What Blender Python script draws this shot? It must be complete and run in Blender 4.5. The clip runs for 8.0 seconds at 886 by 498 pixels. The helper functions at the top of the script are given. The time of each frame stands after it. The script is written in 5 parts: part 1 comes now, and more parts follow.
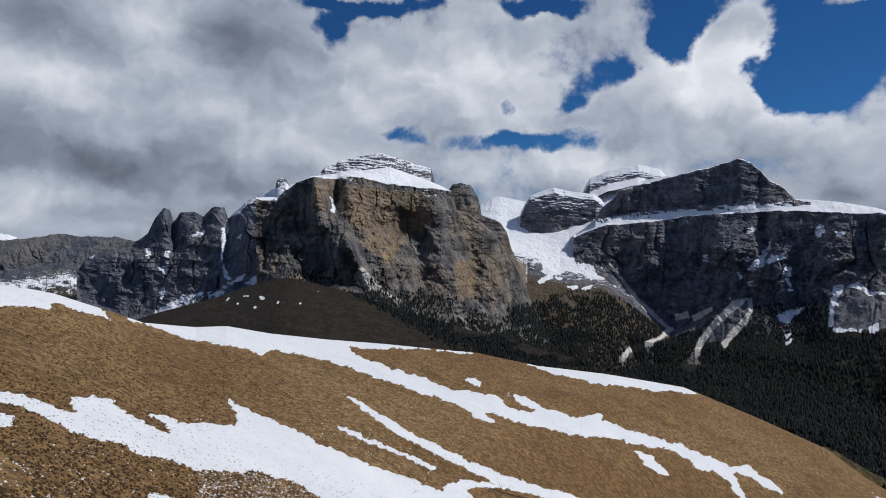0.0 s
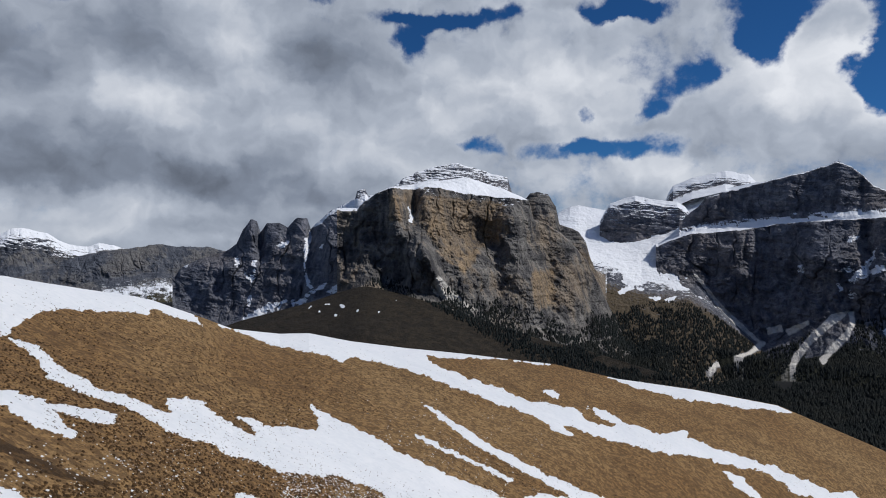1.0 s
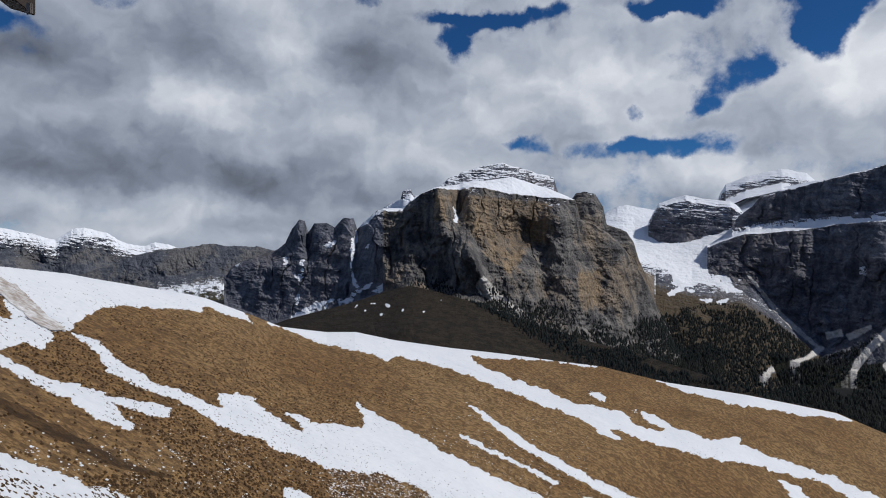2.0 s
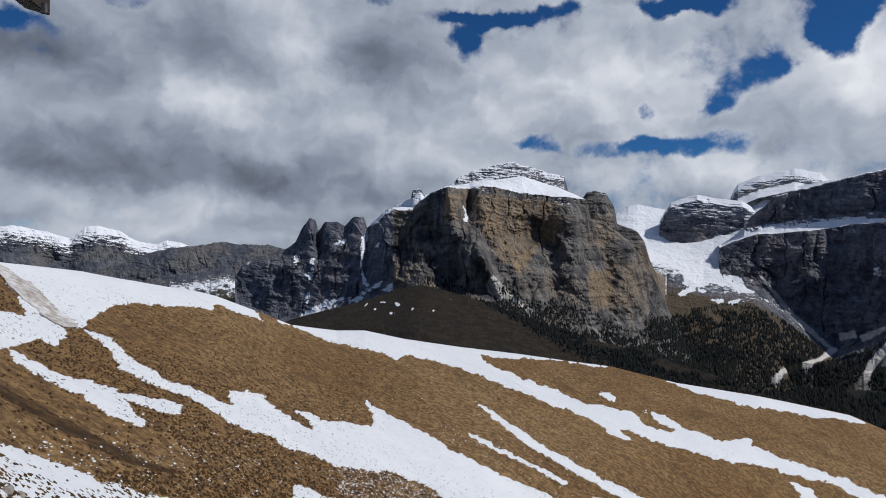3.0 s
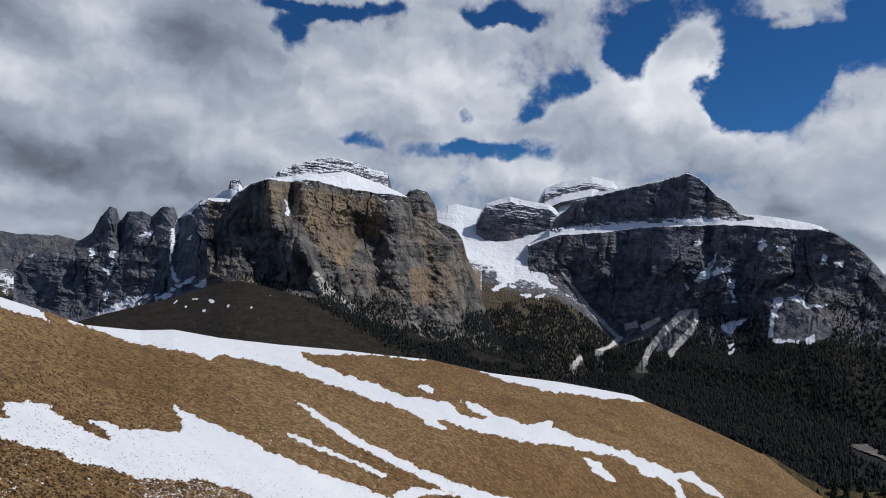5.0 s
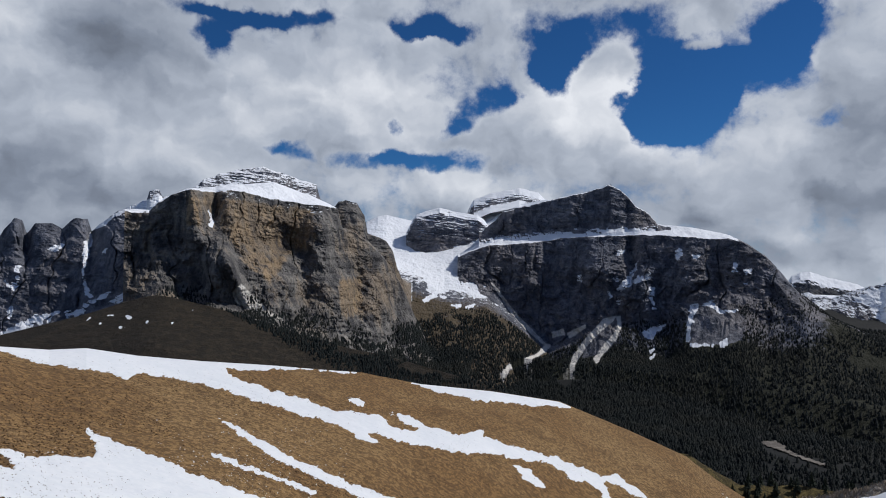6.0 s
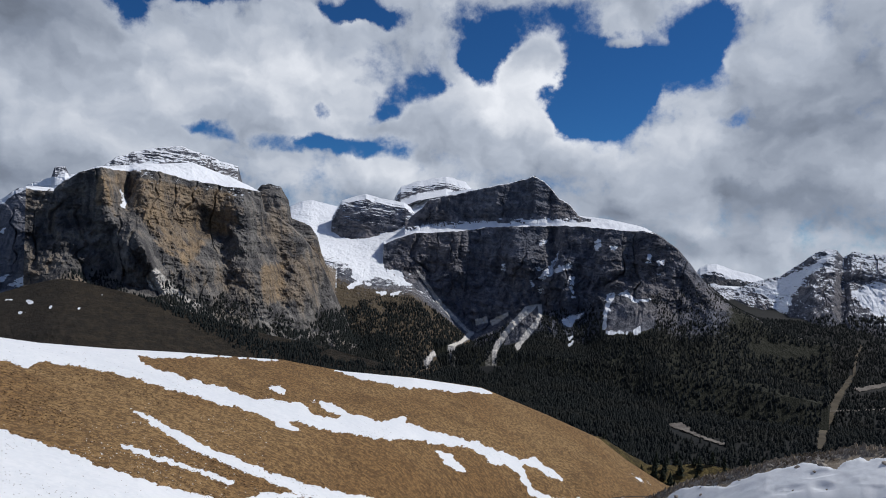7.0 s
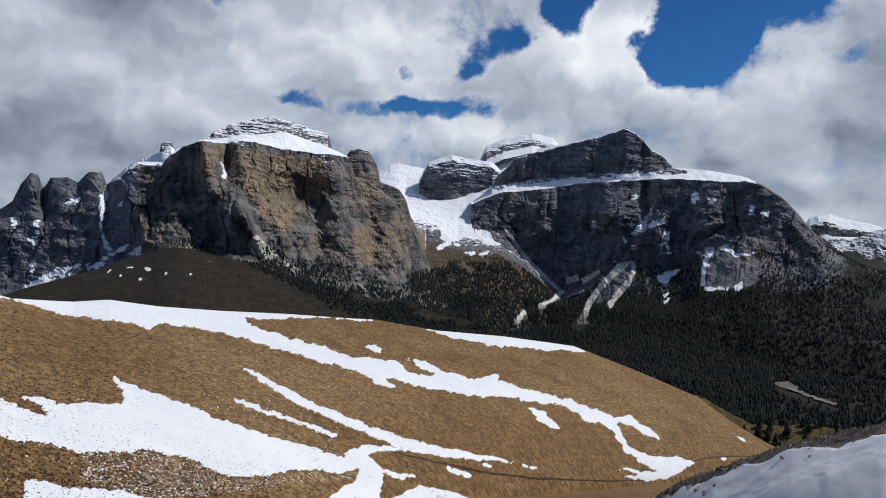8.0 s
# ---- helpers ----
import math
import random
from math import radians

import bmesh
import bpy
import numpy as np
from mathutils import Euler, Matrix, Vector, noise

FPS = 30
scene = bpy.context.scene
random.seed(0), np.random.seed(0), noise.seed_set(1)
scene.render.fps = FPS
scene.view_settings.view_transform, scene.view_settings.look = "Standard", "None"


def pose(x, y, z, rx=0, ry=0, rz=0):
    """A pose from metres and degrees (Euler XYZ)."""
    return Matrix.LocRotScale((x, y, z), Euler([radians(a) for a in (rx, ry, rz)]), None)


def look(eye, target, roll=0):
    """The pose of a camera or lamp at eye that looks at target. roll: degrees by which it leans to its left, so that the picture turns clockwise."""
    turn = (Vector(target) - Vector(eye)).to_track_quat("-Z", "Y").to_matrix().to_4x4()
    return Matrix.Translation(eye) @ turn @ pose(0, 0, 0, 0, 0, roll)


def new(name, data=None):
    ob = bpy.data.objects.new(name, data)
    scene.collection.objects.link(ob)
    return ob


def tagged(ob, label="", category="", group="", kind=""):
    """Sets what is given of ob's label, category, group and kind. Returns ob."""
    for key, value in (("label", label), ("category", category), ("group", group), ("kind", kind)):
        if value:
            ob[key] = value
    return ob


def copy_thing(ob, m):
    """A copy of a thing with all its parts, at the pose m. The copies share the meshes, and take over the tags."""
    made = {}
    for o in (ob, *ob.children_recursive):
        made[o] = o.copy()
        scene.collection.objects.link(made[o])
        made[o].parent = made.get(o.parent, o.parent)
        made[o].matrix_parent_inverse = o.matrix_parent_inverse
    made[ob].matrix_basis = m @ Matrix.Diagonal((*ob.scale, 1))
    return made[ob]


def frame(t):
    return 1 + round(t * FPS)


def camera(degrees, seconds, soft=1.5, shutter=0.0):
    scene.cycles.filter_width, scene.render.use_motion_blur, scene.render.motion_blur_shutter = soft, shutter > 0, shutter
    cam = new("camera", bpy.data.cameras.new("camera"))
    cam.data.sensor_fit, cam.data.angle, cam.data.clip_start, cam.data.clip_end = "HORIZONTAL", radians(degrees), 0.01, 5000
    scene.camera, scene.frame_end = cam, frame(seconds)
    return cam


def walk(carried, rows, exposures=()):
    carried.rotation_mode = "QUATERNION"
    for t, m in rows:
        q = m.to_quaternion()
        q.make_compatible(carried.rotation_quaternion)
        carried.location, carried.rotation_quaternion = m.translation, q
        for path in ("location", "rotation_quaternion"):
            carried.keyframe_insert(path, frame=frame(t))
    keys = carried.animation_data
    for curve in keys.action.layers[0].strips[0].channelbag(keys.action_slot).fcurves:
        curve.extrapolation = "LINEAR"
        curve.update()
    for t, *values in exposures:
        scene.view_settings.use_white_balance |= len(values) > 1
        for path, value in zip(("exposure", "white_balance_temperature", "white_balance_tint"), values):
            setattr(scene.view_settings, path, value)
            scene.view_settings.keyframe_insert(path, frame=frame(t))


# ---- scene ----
cam = camera(70.2, 8.0, soft=1.0)
# seconds, heading to the left, tilt, lean, in degrees: the camera is held in the hand and turns on the spot
ROWS = [
    (0, -0.00, -1.20, -0.00),
    (0.5, 0.57, -0.67, -0.21),
    (0.7, 3.46, -0.45, -0.11),
    (1, 6.96, -0.32, 0.11),
    (1.2, 8.11, -0.38, -0.08),
    (2.5, 14.13, -0.15, 0.03),
    (2.7, 15.38, -0.14, -0.06),
    (3, 11.94, -0.40, -0.23),
    (3.5, 7.78, -1.37, 0.72),
    (4, 0.86, -1.97, 0.28),
    (4.5, -2.62, -1.81, -0.48),
    (5, -4.03, -0.57, -1.28),
    (5.2, -6.84, 0.34, -0.85),
    (6.3, -10.42, 0.55, -0.85),
    (6.5, -7.44, 0.43, -0.87),
    (6.7, -8.39, 0.30, 0.22),
    (7, -17.09, -0.43, -1.90),
    (7.1, -18.40, -0.82, -2.59),
    (7.5, -16.00, -1.60, -2.00),
    (8, -9.15, -4.20, 0.09),
]
SWAY = 0.05
walk(cam, [(t, pose(-SWAY * math.sin(radians(yaw)), 0.0, 0.0, 90 + tilt, 0, yaw) @ pose(0, 0, 0, 0, 0, -lean)) for t, yaw, tilt, lean in ROWS],
     [(0, -0.08), (2.5, -0.14), (4.5, -0.1), (7, 0.0), (8, 0.08)])

# ---- world, sun ----
SUN_BEARING, SUN_HEIGHT = 93.0, 49.0
world = bpy.data.worlds.new("sky")
scene.world = world
world.use_nodes = True


def calc(tree, op, a, b=None, clamp=False):
    n = tree.nodes.new("ShaderNodeMath")
    n.operation, n.use_clamp = op, clamp
    for socket, value in zip(n.inputs, (a, b)):
        if value is None:
            continue
        if isinstance(value, (int, float)):
            socket.default_value = value
        else:
            tree.links.new(value, socket)
    return n.outputs[0]


def ramp(tree, value, low, high, a=0.0, b=1.0):
    n = tree.nodes.new("ShaderNodeMapRange")
    n.interpolation_type = "SMOOTHSTEP"
    tree.links.new(value, n.inputs[0])
    for i, v in enumerate((low, high, a, b)):
        n.inputs[i + 1].default_value = v
    return n.outputs[0]


def mix(tree, fac, a, b, blend="MIX"):
    n = tree.nodes.new("ShaderNodeMix")
    n.data_type, n.blend_type = "RGBA", blend
    for socket, value in ((n.inputs[0], fac), (n.inputs[6], a), (n.inputs[7], b)):
        if isinstance(value, (int, float)):
            socket.default_value = value
        elif isinstance(value, tuple):
            socket.default_value = (*value, 1)
        else:
            tree.links.new(value, socket)
    return n.outputs[2]


def fbm(tree, vector, scale, detail=6.0, rough=0.55, lac=2.0, distort=0.0):
    n = tree.nodes.new("ShaderNodeTexNoise")
    tree.links.new(vector, n.inputs["Vector"])
    n.inputs["Scale"].default_value, n.inputs["Detail"].default_value = scale, detail
    n.inputs["Roughness"].default_value, n.inputs["Lacunarity"].default_value = rough, lac
    n.inputs["Distortion"].default_value = distort
    return n.outputs[0]


# clear gaps in the cloud, and its dark undersides and bright tops: bearing, height, half width, half height, strength
CLEAR_A = [
    (-7.3, 19.8, 4.0, 0.7, 0.72),
    (-2.2, 19.7, 2.9, 0.6, 0.52),
    (-9.3, 17.4, 1.4, 1.0, 0.39),
    (8.4, 19.8, 3.3, 0.7, 0.65),
    (15.0, 13.7, 2.1, 1.8, 0.59),
    (12.4, 12.4, 1.9, 1.4, 0.52),
    (20.3, 17.5, 3.0, 2.9, 0.65),
    (19.9, 16.2, 1.0, 1.5, 0.39),
    (30.3, 14.6, 4.5, 3.5, 1.04),
    (29.6, 11.7, 2.9, 1.5, 0.65),
    (33.6, 13.7, 2.3, 2.7, 0.78),
    (23.4, 14.6, 1.4, 1.0, -0.20),
    (-3.3, 9.0, 2.3, 0.8, 0.52),
    (2.4, 8.5, 2.9, 0.8, 0.52),
    (8.9, 8.7, 4.7, 1.0, 0.78),
    (5.4, 9.0, 1.7, 0.7, 0.39),
    (30.6, 11.9, 3.7, 2.7, 0.78),
    (28.0, 16.2, 3.3, 3.7, 0.65),
]
CLEAR_B = [
    (39.2, 17.4, 2.9, 2.9, 0.91),
    (9.0, 20.1, 3.4, 1.0, 0.65),
    (36.1, 15.4, 3.0, 4.6, 0.65),
    (32.2, 18.5, 3.2, 2.5, -0.50),
    (25.5, 16.0, 3.1, 2.1, -0.35),
    (42.4, 11.4, 0.9, 1.5, 0.39),
    (-47.8, 16.7, 2.5, 1.3, 0.78),
    (-9.7, 18.2, 2.3, 0.7, 0.39),
    (-38.8, 19.4, 1.9, 0.7, 0.39),
    (18.1, 10.5, 9.7, 3.2, -0.30),
    (-25.5, 9.9, 21.1, 9.8, -0.30),
    (-1.2, 13.4, 11.3, 4.3, -0.30),
    (45.7, 9.1, 8.1, 5.9, -0.30),
    (-9.8, 18.8, 2.0, 1.3, 0.50),
    (16.2, 14.7, 1.2, 1.4, 0.40),
    (10.9, 11.3, 1.2, 0.7, 0.35),
    (6.4, 11.4, 0.9, 1.0, 0.35),
    (32.5, 15.0, 2.5, 3.5, 0.60),
]
CLEAR_C = [
    (24.3, 15.5, 2.9, 1.5, -0.70),
    (31.8, 17.1, 2.2, 0.5, -0.60),
    (-4.8, 9.2, 1.5, 0.5, 0.30),
    (11.9, 7.7, 1.9, 0.6, 0.40),
    (6.3, 11.7, 1.0, 0.7, 0.30),
    (11.9, 12.0, 2.0, 1.2, 0.30),
    (20.9, 16.7, 2.0, 2.8, 0.40),
    (23.9, 19.4, 3.0, 1.6, 0.50),
    (29.3, 20.0, 2.9, 1.1, 0.40),
    (39.6, 17.8, 1.7, 2.5, 0.50),
    (38.0, 12.6, 1.8, 0.9, -0.40),
    (41.1, 10.8, 1.7, 0.6, 0.35),
    (40.0, 19.4, 8.1, 1.3, -0.10),
    (-10.7, 20.0, 3.1, 0.7, 0.45),
    (-18.4, 21.2, 1.5, 0.4, 0.40),
    (-45.6, 16.1, 2.3, 0.8, 0.40),
]
SHADE_A = [
    (-30.7, 5.2, 10.8, 2.6, -0.22),
    (-22.1, 4.8, 9.3, 2.3, -0.20),
    (-42.0, 7.2, 6.5, 2.2, -0.20),
    (-38.0, 3.4, 8.0, 1.1, 0.16),
    (-32.8, 15.0, 5.3, 2.4, -0.15),
    (-17.5, 15.6, 4.3, 3.1, -0.18),
    (-25.5, 11.7, 6.6, 2.6, 0.10),
    (-15.2, 8.2, 5.9, 2.4, 0.02),
    (3.9, 14.3, 7.0, 3.3, 0.18),
    (-5.3, 12.9, 5.6, 3.3, 0.15),
    (21.7, 13.4, 6.3, 2.6, 0.30),
    (18.0, 16.8, 1.8, 2.2, -0.20),
    (6.9, 6.0, 8.4, 1.7, 0.12),
    (-32.9, 3.8, 3.8, 1.3, 0.15),
    (46.5, 8.6, 6.5, 2.2, -0.22),
    (43.8, 5.5, 6.5, 1.8, -0.12),
    (48.6, 13.1, 3.6, 4.1, -0.12),
    (45.9, 2.8, 7.3, 1.1, -0.10),
]
SHADE_B = [
    (33.5, 9.0, 5.5, 1.9, 0.10),
    (-34.0, 17.7, 4.2, 2.6, -0.20),
    (-18.9, 16.3, 3.1, 2.8, -0.15),
    (-33.1, 12.3, 6.7, 2.7, 0.08),
    (-41.7, 14.2, 6.8, 2.1, -0.10),
    (-34.0, 1.6, 4.4, 1.1, 0.10),
    (-25.6, 1.7, 6.6, 0.9, -0.15),
    (41.9, 0.5, 6.0, 1.2, -0.20),
    (22.7, 10.4, 6.0, 2.4, 0.15),
    (12.2, 16.4, 6.1, 2.8, 0.05),
    (-31.4, 12.3, 5.9, 2.5, 0.10),
    (-43.7, 10.5, 9.2, 6.3, -0.13),
    (-45.6, 14.5, 4.7, 2.4, -0.10),
    (32.6, 4.2, 4.2, 1.7, -0.10),
]


def build_sky():
    tree = world.node_tree
    tree.nodes.clear()
    out, back = tree.nodes.new("ShaderNodeOutputWorld"), tree.nodes.new("ShaderNodeBackground")
    sky = tree.nodes.new("ShaderNodeTexSky")
    sky.sky_type, sky.sun_disc = "NISHITA", False
    sky.sun_elevation, sky.sun_rotation = radians(SUN_HEIGHT), radians(SUN_BEARING)
    sky.altitude, sky.dust_density = 2500, 0.3
    coord = tree.nodes.new("ShaderNodeTexCoord")
    xyz = tree.nodes.new("ShaderNodeSeparateXYZ")
    tree.links.new(coord.outputs["Generated"], xyz.inputs[0])
    deg = 180 / math.pi
    bearing = calc(tree, "MULTIPLY", calc(tree, "ARCTAN2", xyz.outputs[0], xyz.outputs[1]), deg)
    height = calc(tree, "MULTIPLY", calc(tree, "ARCSINE", xyz.outputs[2]), deg)
    flat = tree.nodes.new("ShaderNodeCombineXYZ")
    tree.links.new(bearing, flat.inputs[0]), tree.links.new(height, flat.inputs[1])
    warp = tree.nodes.new("ShaderNodeTexNoise")
    tree.links.new(flat.outputs[0], warp.inputs["Vector"])
    warp.inputs["Scale"].default_value, warp.inputs["Detail"].default_value = 0.20, 5
    warp.inputs["Roughness"].default_value = 0.58
    push = tree.nodes.new("ShaderNodeVectorMath")
    push.operation = "MULTIPLY_ADD"
    tree.links.new(warp.outputs["Color"], push.inputs[0])
    push.inputs[1].default_value, push.inputs[2].default_value = (6, 4, 0), (-3.0, -2.0, 0)
    bent = tree.nodes.new("ShaderNodeVectorMath")
    bent.operation = "ADD"
    tree.links.new(flat.outputs[0], bent.inputs[0]), tree.links.new(push.outputs[0], bent.inputs[1])

    def blobs(rows, start):
        total = start
        for b, h, rb, rh, amount in rows:
            off = tree.nodes.new("ShaderNodeVectorMath")
            off.operation = "MULTIPLY_ADD"
            tree.links.new(bent.outputs[0], off.inputs[0])
            off.inputs[1].default_value, off.inputs[2].default_value = (1 / rb, 1 / rh, 0), (-b / rb, -h / rh, 0)
            size = tree.nodes.new("ShaderNodeVectorMath")
            size.operation = "LENGTH"
            tree.links.new(off.outputs[0], size.inputs[0])
            total = calc(tree, "ADD", total, ramp(tree, size.outputs["Value"], 1.5, 0.35, 0.0, amount))
        return total

    # billows: rounded cells at three sizes
    stretch = tree.nodes.new("ShaderNodeVectorMath")
    stretch.operation = "MULTIPLY"
    tree.links.new(bent.outputs[0], stretch.inputs[0])
    stretch.inputs[1].default_value = (0.85, 1.05, 1)

    def puffs(offset):
        moved = tree.nodes.new("ShaderNodeVectorMath")
        moved.operation = "ADD"
        tree.links.new(stretch.outputs[0], moved.inputs[0])
        moved.inputs[1].default_value = offset
        big = fbm(tree, moved.outputs[0], 0.11, 7, 0.5)
        cell = tree.nodes.new("ShaderNodeTexVoronoi")
        cell.feature = "SMOOTH_F1"
        tree.links.new(moved.outputs[0], cell.inputs["Vector"])
        cell.inputs["Scale"].default_value, cell.inputs["Detail"].default_value = 0.20, 3.5
        cell.inputs["Roughness"].default_value = 0.5
        return calc(tree, "ADD", calc(tree, "MULTIPLY", big, 1.2), calc(tree, "MULTIPLY", cell.outputs["Distance"], -0.45))

    here, sunward = puffs((0, 0, 0)), puffs((0.9, 1.7, 0))
    relief = calc(tree, "SUBTRACT", here, sunward)
    hole = blobs(CLEAR_A + CLEAR_B + CLEAR_C, 0.0)
    # broken cloud overhead and behind, as the sunlit hillside tells
    hole = calc(tree, "ADD", hole, ramp(tree, height, 27, 48, 0.0, 0.42))
    hole = calc(tree, "ADD", hole, ramp(tree, calc(tree, "ABSOLUTE", bearing), 62, 100, 0.0, 0.40))
    cover = calc(tree, "SUBTRACT", calc(tree, "ADD", calc(tree, "MULTIPLY", here, 0.9), 0.62), hole)
    wisp = calc(tree, "MULTIPLY", calc(tree, "SUBTRACT", fbm(tree, flat.outputs[0], 0.42, 10, 0.66), 0.5), 1.25)
    mask = ramp(tree, calc(tree, "ADD", cover, wisp), 0.14, 0.82)
    light = calc(tree, "ADD", calc(tree, "MULTIPLY", relief, 0.72), blobs(SHADE_A + SHADE_B, 0.565))
    soft = fbm(tree, bent.outputs[0], 0.09, 4, 0.5)
    light = calc(tree, "ADD", light, calc(tree, "MULTIPLY", calc(tree, "SUBTRACT", soft, 0.5), 0.35))
    # thin edges of a cloud are brighter than its thick middle
    light = calc(tree, "ADD", light, ramp(tree, cover, 1.1, 0.4, 0.0, 0.10))
    tones = tree.nodes.new("ShaderNodeValToRGB")
    tree.links.new(light, tones.inputs[0])
    tones.color_ramp.elements[0].position, tones.color_ramp.elements[0].color = 0.05, (0.10, 0.118, 0.155, 1)
    tones.color_ramp.elements[1].position, tones.color_ramp.elements[1].color = 1.0, (0.82, 0.85, 0.91, 1)
    for position, colour in ((0.35, (0.235, 0.275, 0.352)), (0.62, (0.435, 0.485, 0.575))):
        tones.color_ramp.elements.new(position).color = (*colour, 1)
    blue = mix(tree, 1.0, sky.outputs[0], (0.012, 0.034, 0.060), "MULTIPLY")
    tree.links.new(mix(tree, mask, blue, tones.outputs[0]), back.inputs["Color"])
    back.inputs["Strength"].default_value = 1.0
    tree.links.new(back.outputs[0], out.inputs["Surface"])


build_sky()
sun = new("sun", bpy.data.lights.new("sun", "SUN"))
sun.data.energy, sun.data.angle, sun.data.color = 3.4, radians(0.6), (1.0, 0.95, 0.88)
sb, sh = radians(SUN_BEARING), radians(SUN_HEIGHT)
sun.matrix_world = look((math.sin(sb) * math.cos(sh) * 900, math.cos(sb) * math.cos(sh) * 900, math.sin(sh) * 900), (0, 0, 0))


# ---- materials ----
def material(name):
    m = bpy.data.materials.new(name)
    m.use_nodes = True
    t = m.node_tree
    b = t.nodes["Principled BSDF"]
    b.inputs["Roughness"].default_value = 0.9
    b.inputs["Specular IOR Level"].default_value = 0.2
    c = t.nodes.new("ShaderNodeTexCoord")
    return m, t, b, c.outputs["Object"]


def scaled(tree, vector, x, y, z):
    n = tree.nodes.new("ShaderNodeVectorMath")
    n.operation = "MULTIPLY"
    tree.links.new(vector, n.inputs[0])
    n.inputs[1].default_value = (x, y, z)
    return n.outputs[0]


def bump(tree, shader, height, strength, distance):
    n = tree.nodes.new("ShaderNodeBump")
    n.inputs["Strength"].default_value, n.inputs["Distance"].default_value = strength, distance
    tree.links.new(height, n.inputs["Height"])
    tree.links.new(n.outputs[0], shader.inputs["Normal"])


def attribute(tree, name):
    n = tree.nodes.new("ShaderNodeAttribute")
    n.attribute_name = name
    return n.outputs["Fac"]


SNOW = (0.72, 0.76, 0.83)


def rock_material(name, dark, mid, warm, warmth=0.5, snow_flat=0.72, strata=0.03, green=(0.05, 0.045, 0.025)):
    """Dolomite: fluted grey rock with ochre faces and level beds; snow lies where the ground is flat enough, turf where the attribute says."""
    m, t, b, p = material(name)
    tall = scaled(t, p, 1, 1, 0.12)
    streak = fbm(t, tall, 0.035, 8, 0.65)
    fine = fbm(t, p, 0.09, 7, 0.7)
    big = fbm(t, p, 0.0045, 4, 0.5)
    beds = fbm(t, scaled(t, p, 0.12, 0.12, 1.0), strata, 5, 0.6)
    blotch = fbm(t, p, 0.018, 6, 0.6)
    colour = mix(t, ramp(t, calc(t, "ADD", calc(t, "MULTIPLY", streak, 0.5), calc(t, "MULTIPLY", blotch, 0.5)), 0.40, 0.60), dark, mid)
    colour = mix(t, calc(t, "MULTIPLY", ramp(t, calc(t, "ADD", calc(t, "MULTIPLY", big, 0.6), calc(t, "MULTIPLY", streak, 0.4)), 0.47, 0.58), warmth), colour, warm)
    colour = mix(t, ramp(t, calc(t, "ADD", attribute(t, "ochre"), calc(t, "MULTIPLY", calc(t, "SUBTRACT", streak, 0.5), 1.6)), 0.40, 0.95, 0.0, 0.62), colour, warm)
    colour = mix(t, ramp(t, beds, 0.45, 0.62, 0.0, 0.28), colour, dark)
    colour = mix(t, ramp(t, fine, 0.35, 0.60, 0.35, 0.0), colour, (0.02, 0.02, 0.022))
    turf = ramp(t, calc(t, "ADD", attribute(t, "turf"), calc(t, "MULTIPLY", calc(t, "SUBTRACT", fine, 0.5), 0.9)), 0.42, 0.58)
    grass = mix(t, fine, tuple(g * 0.55 for g in green), tuple(g * 1.5 for g in green))
    colour = mix(t, turf, colour, grass)
    stones = mix(t, fine, (0.46, 0.45, 0.43), (0.74, 0.72, 0.69))
    colour = mix(t, ramp(t, calc(t, "ADD", attribute(t, "scree"), calc(t, "MULTIPLY", calc(t, "SUBTRACT", fine, 0.5), 0.8)), 0.2, 1.15), colour, stones)
    geo = t.nodes.new("ShaderNodeNewGeometry")
    up = t.nodes.new("ShaderNodeSeparateXYZ")
    t.links.new(geo.outputs["Normal"], up.inputs[0])
    lie = calc(t, "ADD", calc(t, "MULTIPLY", calc(t, "SUBTRACT", up.outputs[2], snow_flat), 1.3), calc(t, "MULTIPLY", calc(t, "SUBTRACT", attribute(t, "snow"), 0.5), 1.6))
    lie = calc(t, "ADD", lie, calc(t, "MULTIPLY", calc(t, "SUBTRACT", fbm(t, scaled(t, p, 1, 1, 1.8), 0.04, 8, 0.72), 0.5), 1.5))
    white = ramp(t, lie, -0.04, 0.06)
    colour = mix(t, white, colour, SNOW)
    t.links.new(colour, b.inputs["Base Color"])
    stone = calc(t, "SUBTRACT", 1.0, calc(t, "MULTIPLY", white, 0.9))
    rough = calc(t, "ADD", calc(t, "MULTIPLY", streak, 1.3), calc(t, "MULTIPLY", fine, 0.6))
    bump(t, b, calc(t, "MULTIPLY", rough, stone), 0.9, 7.0)
    return m


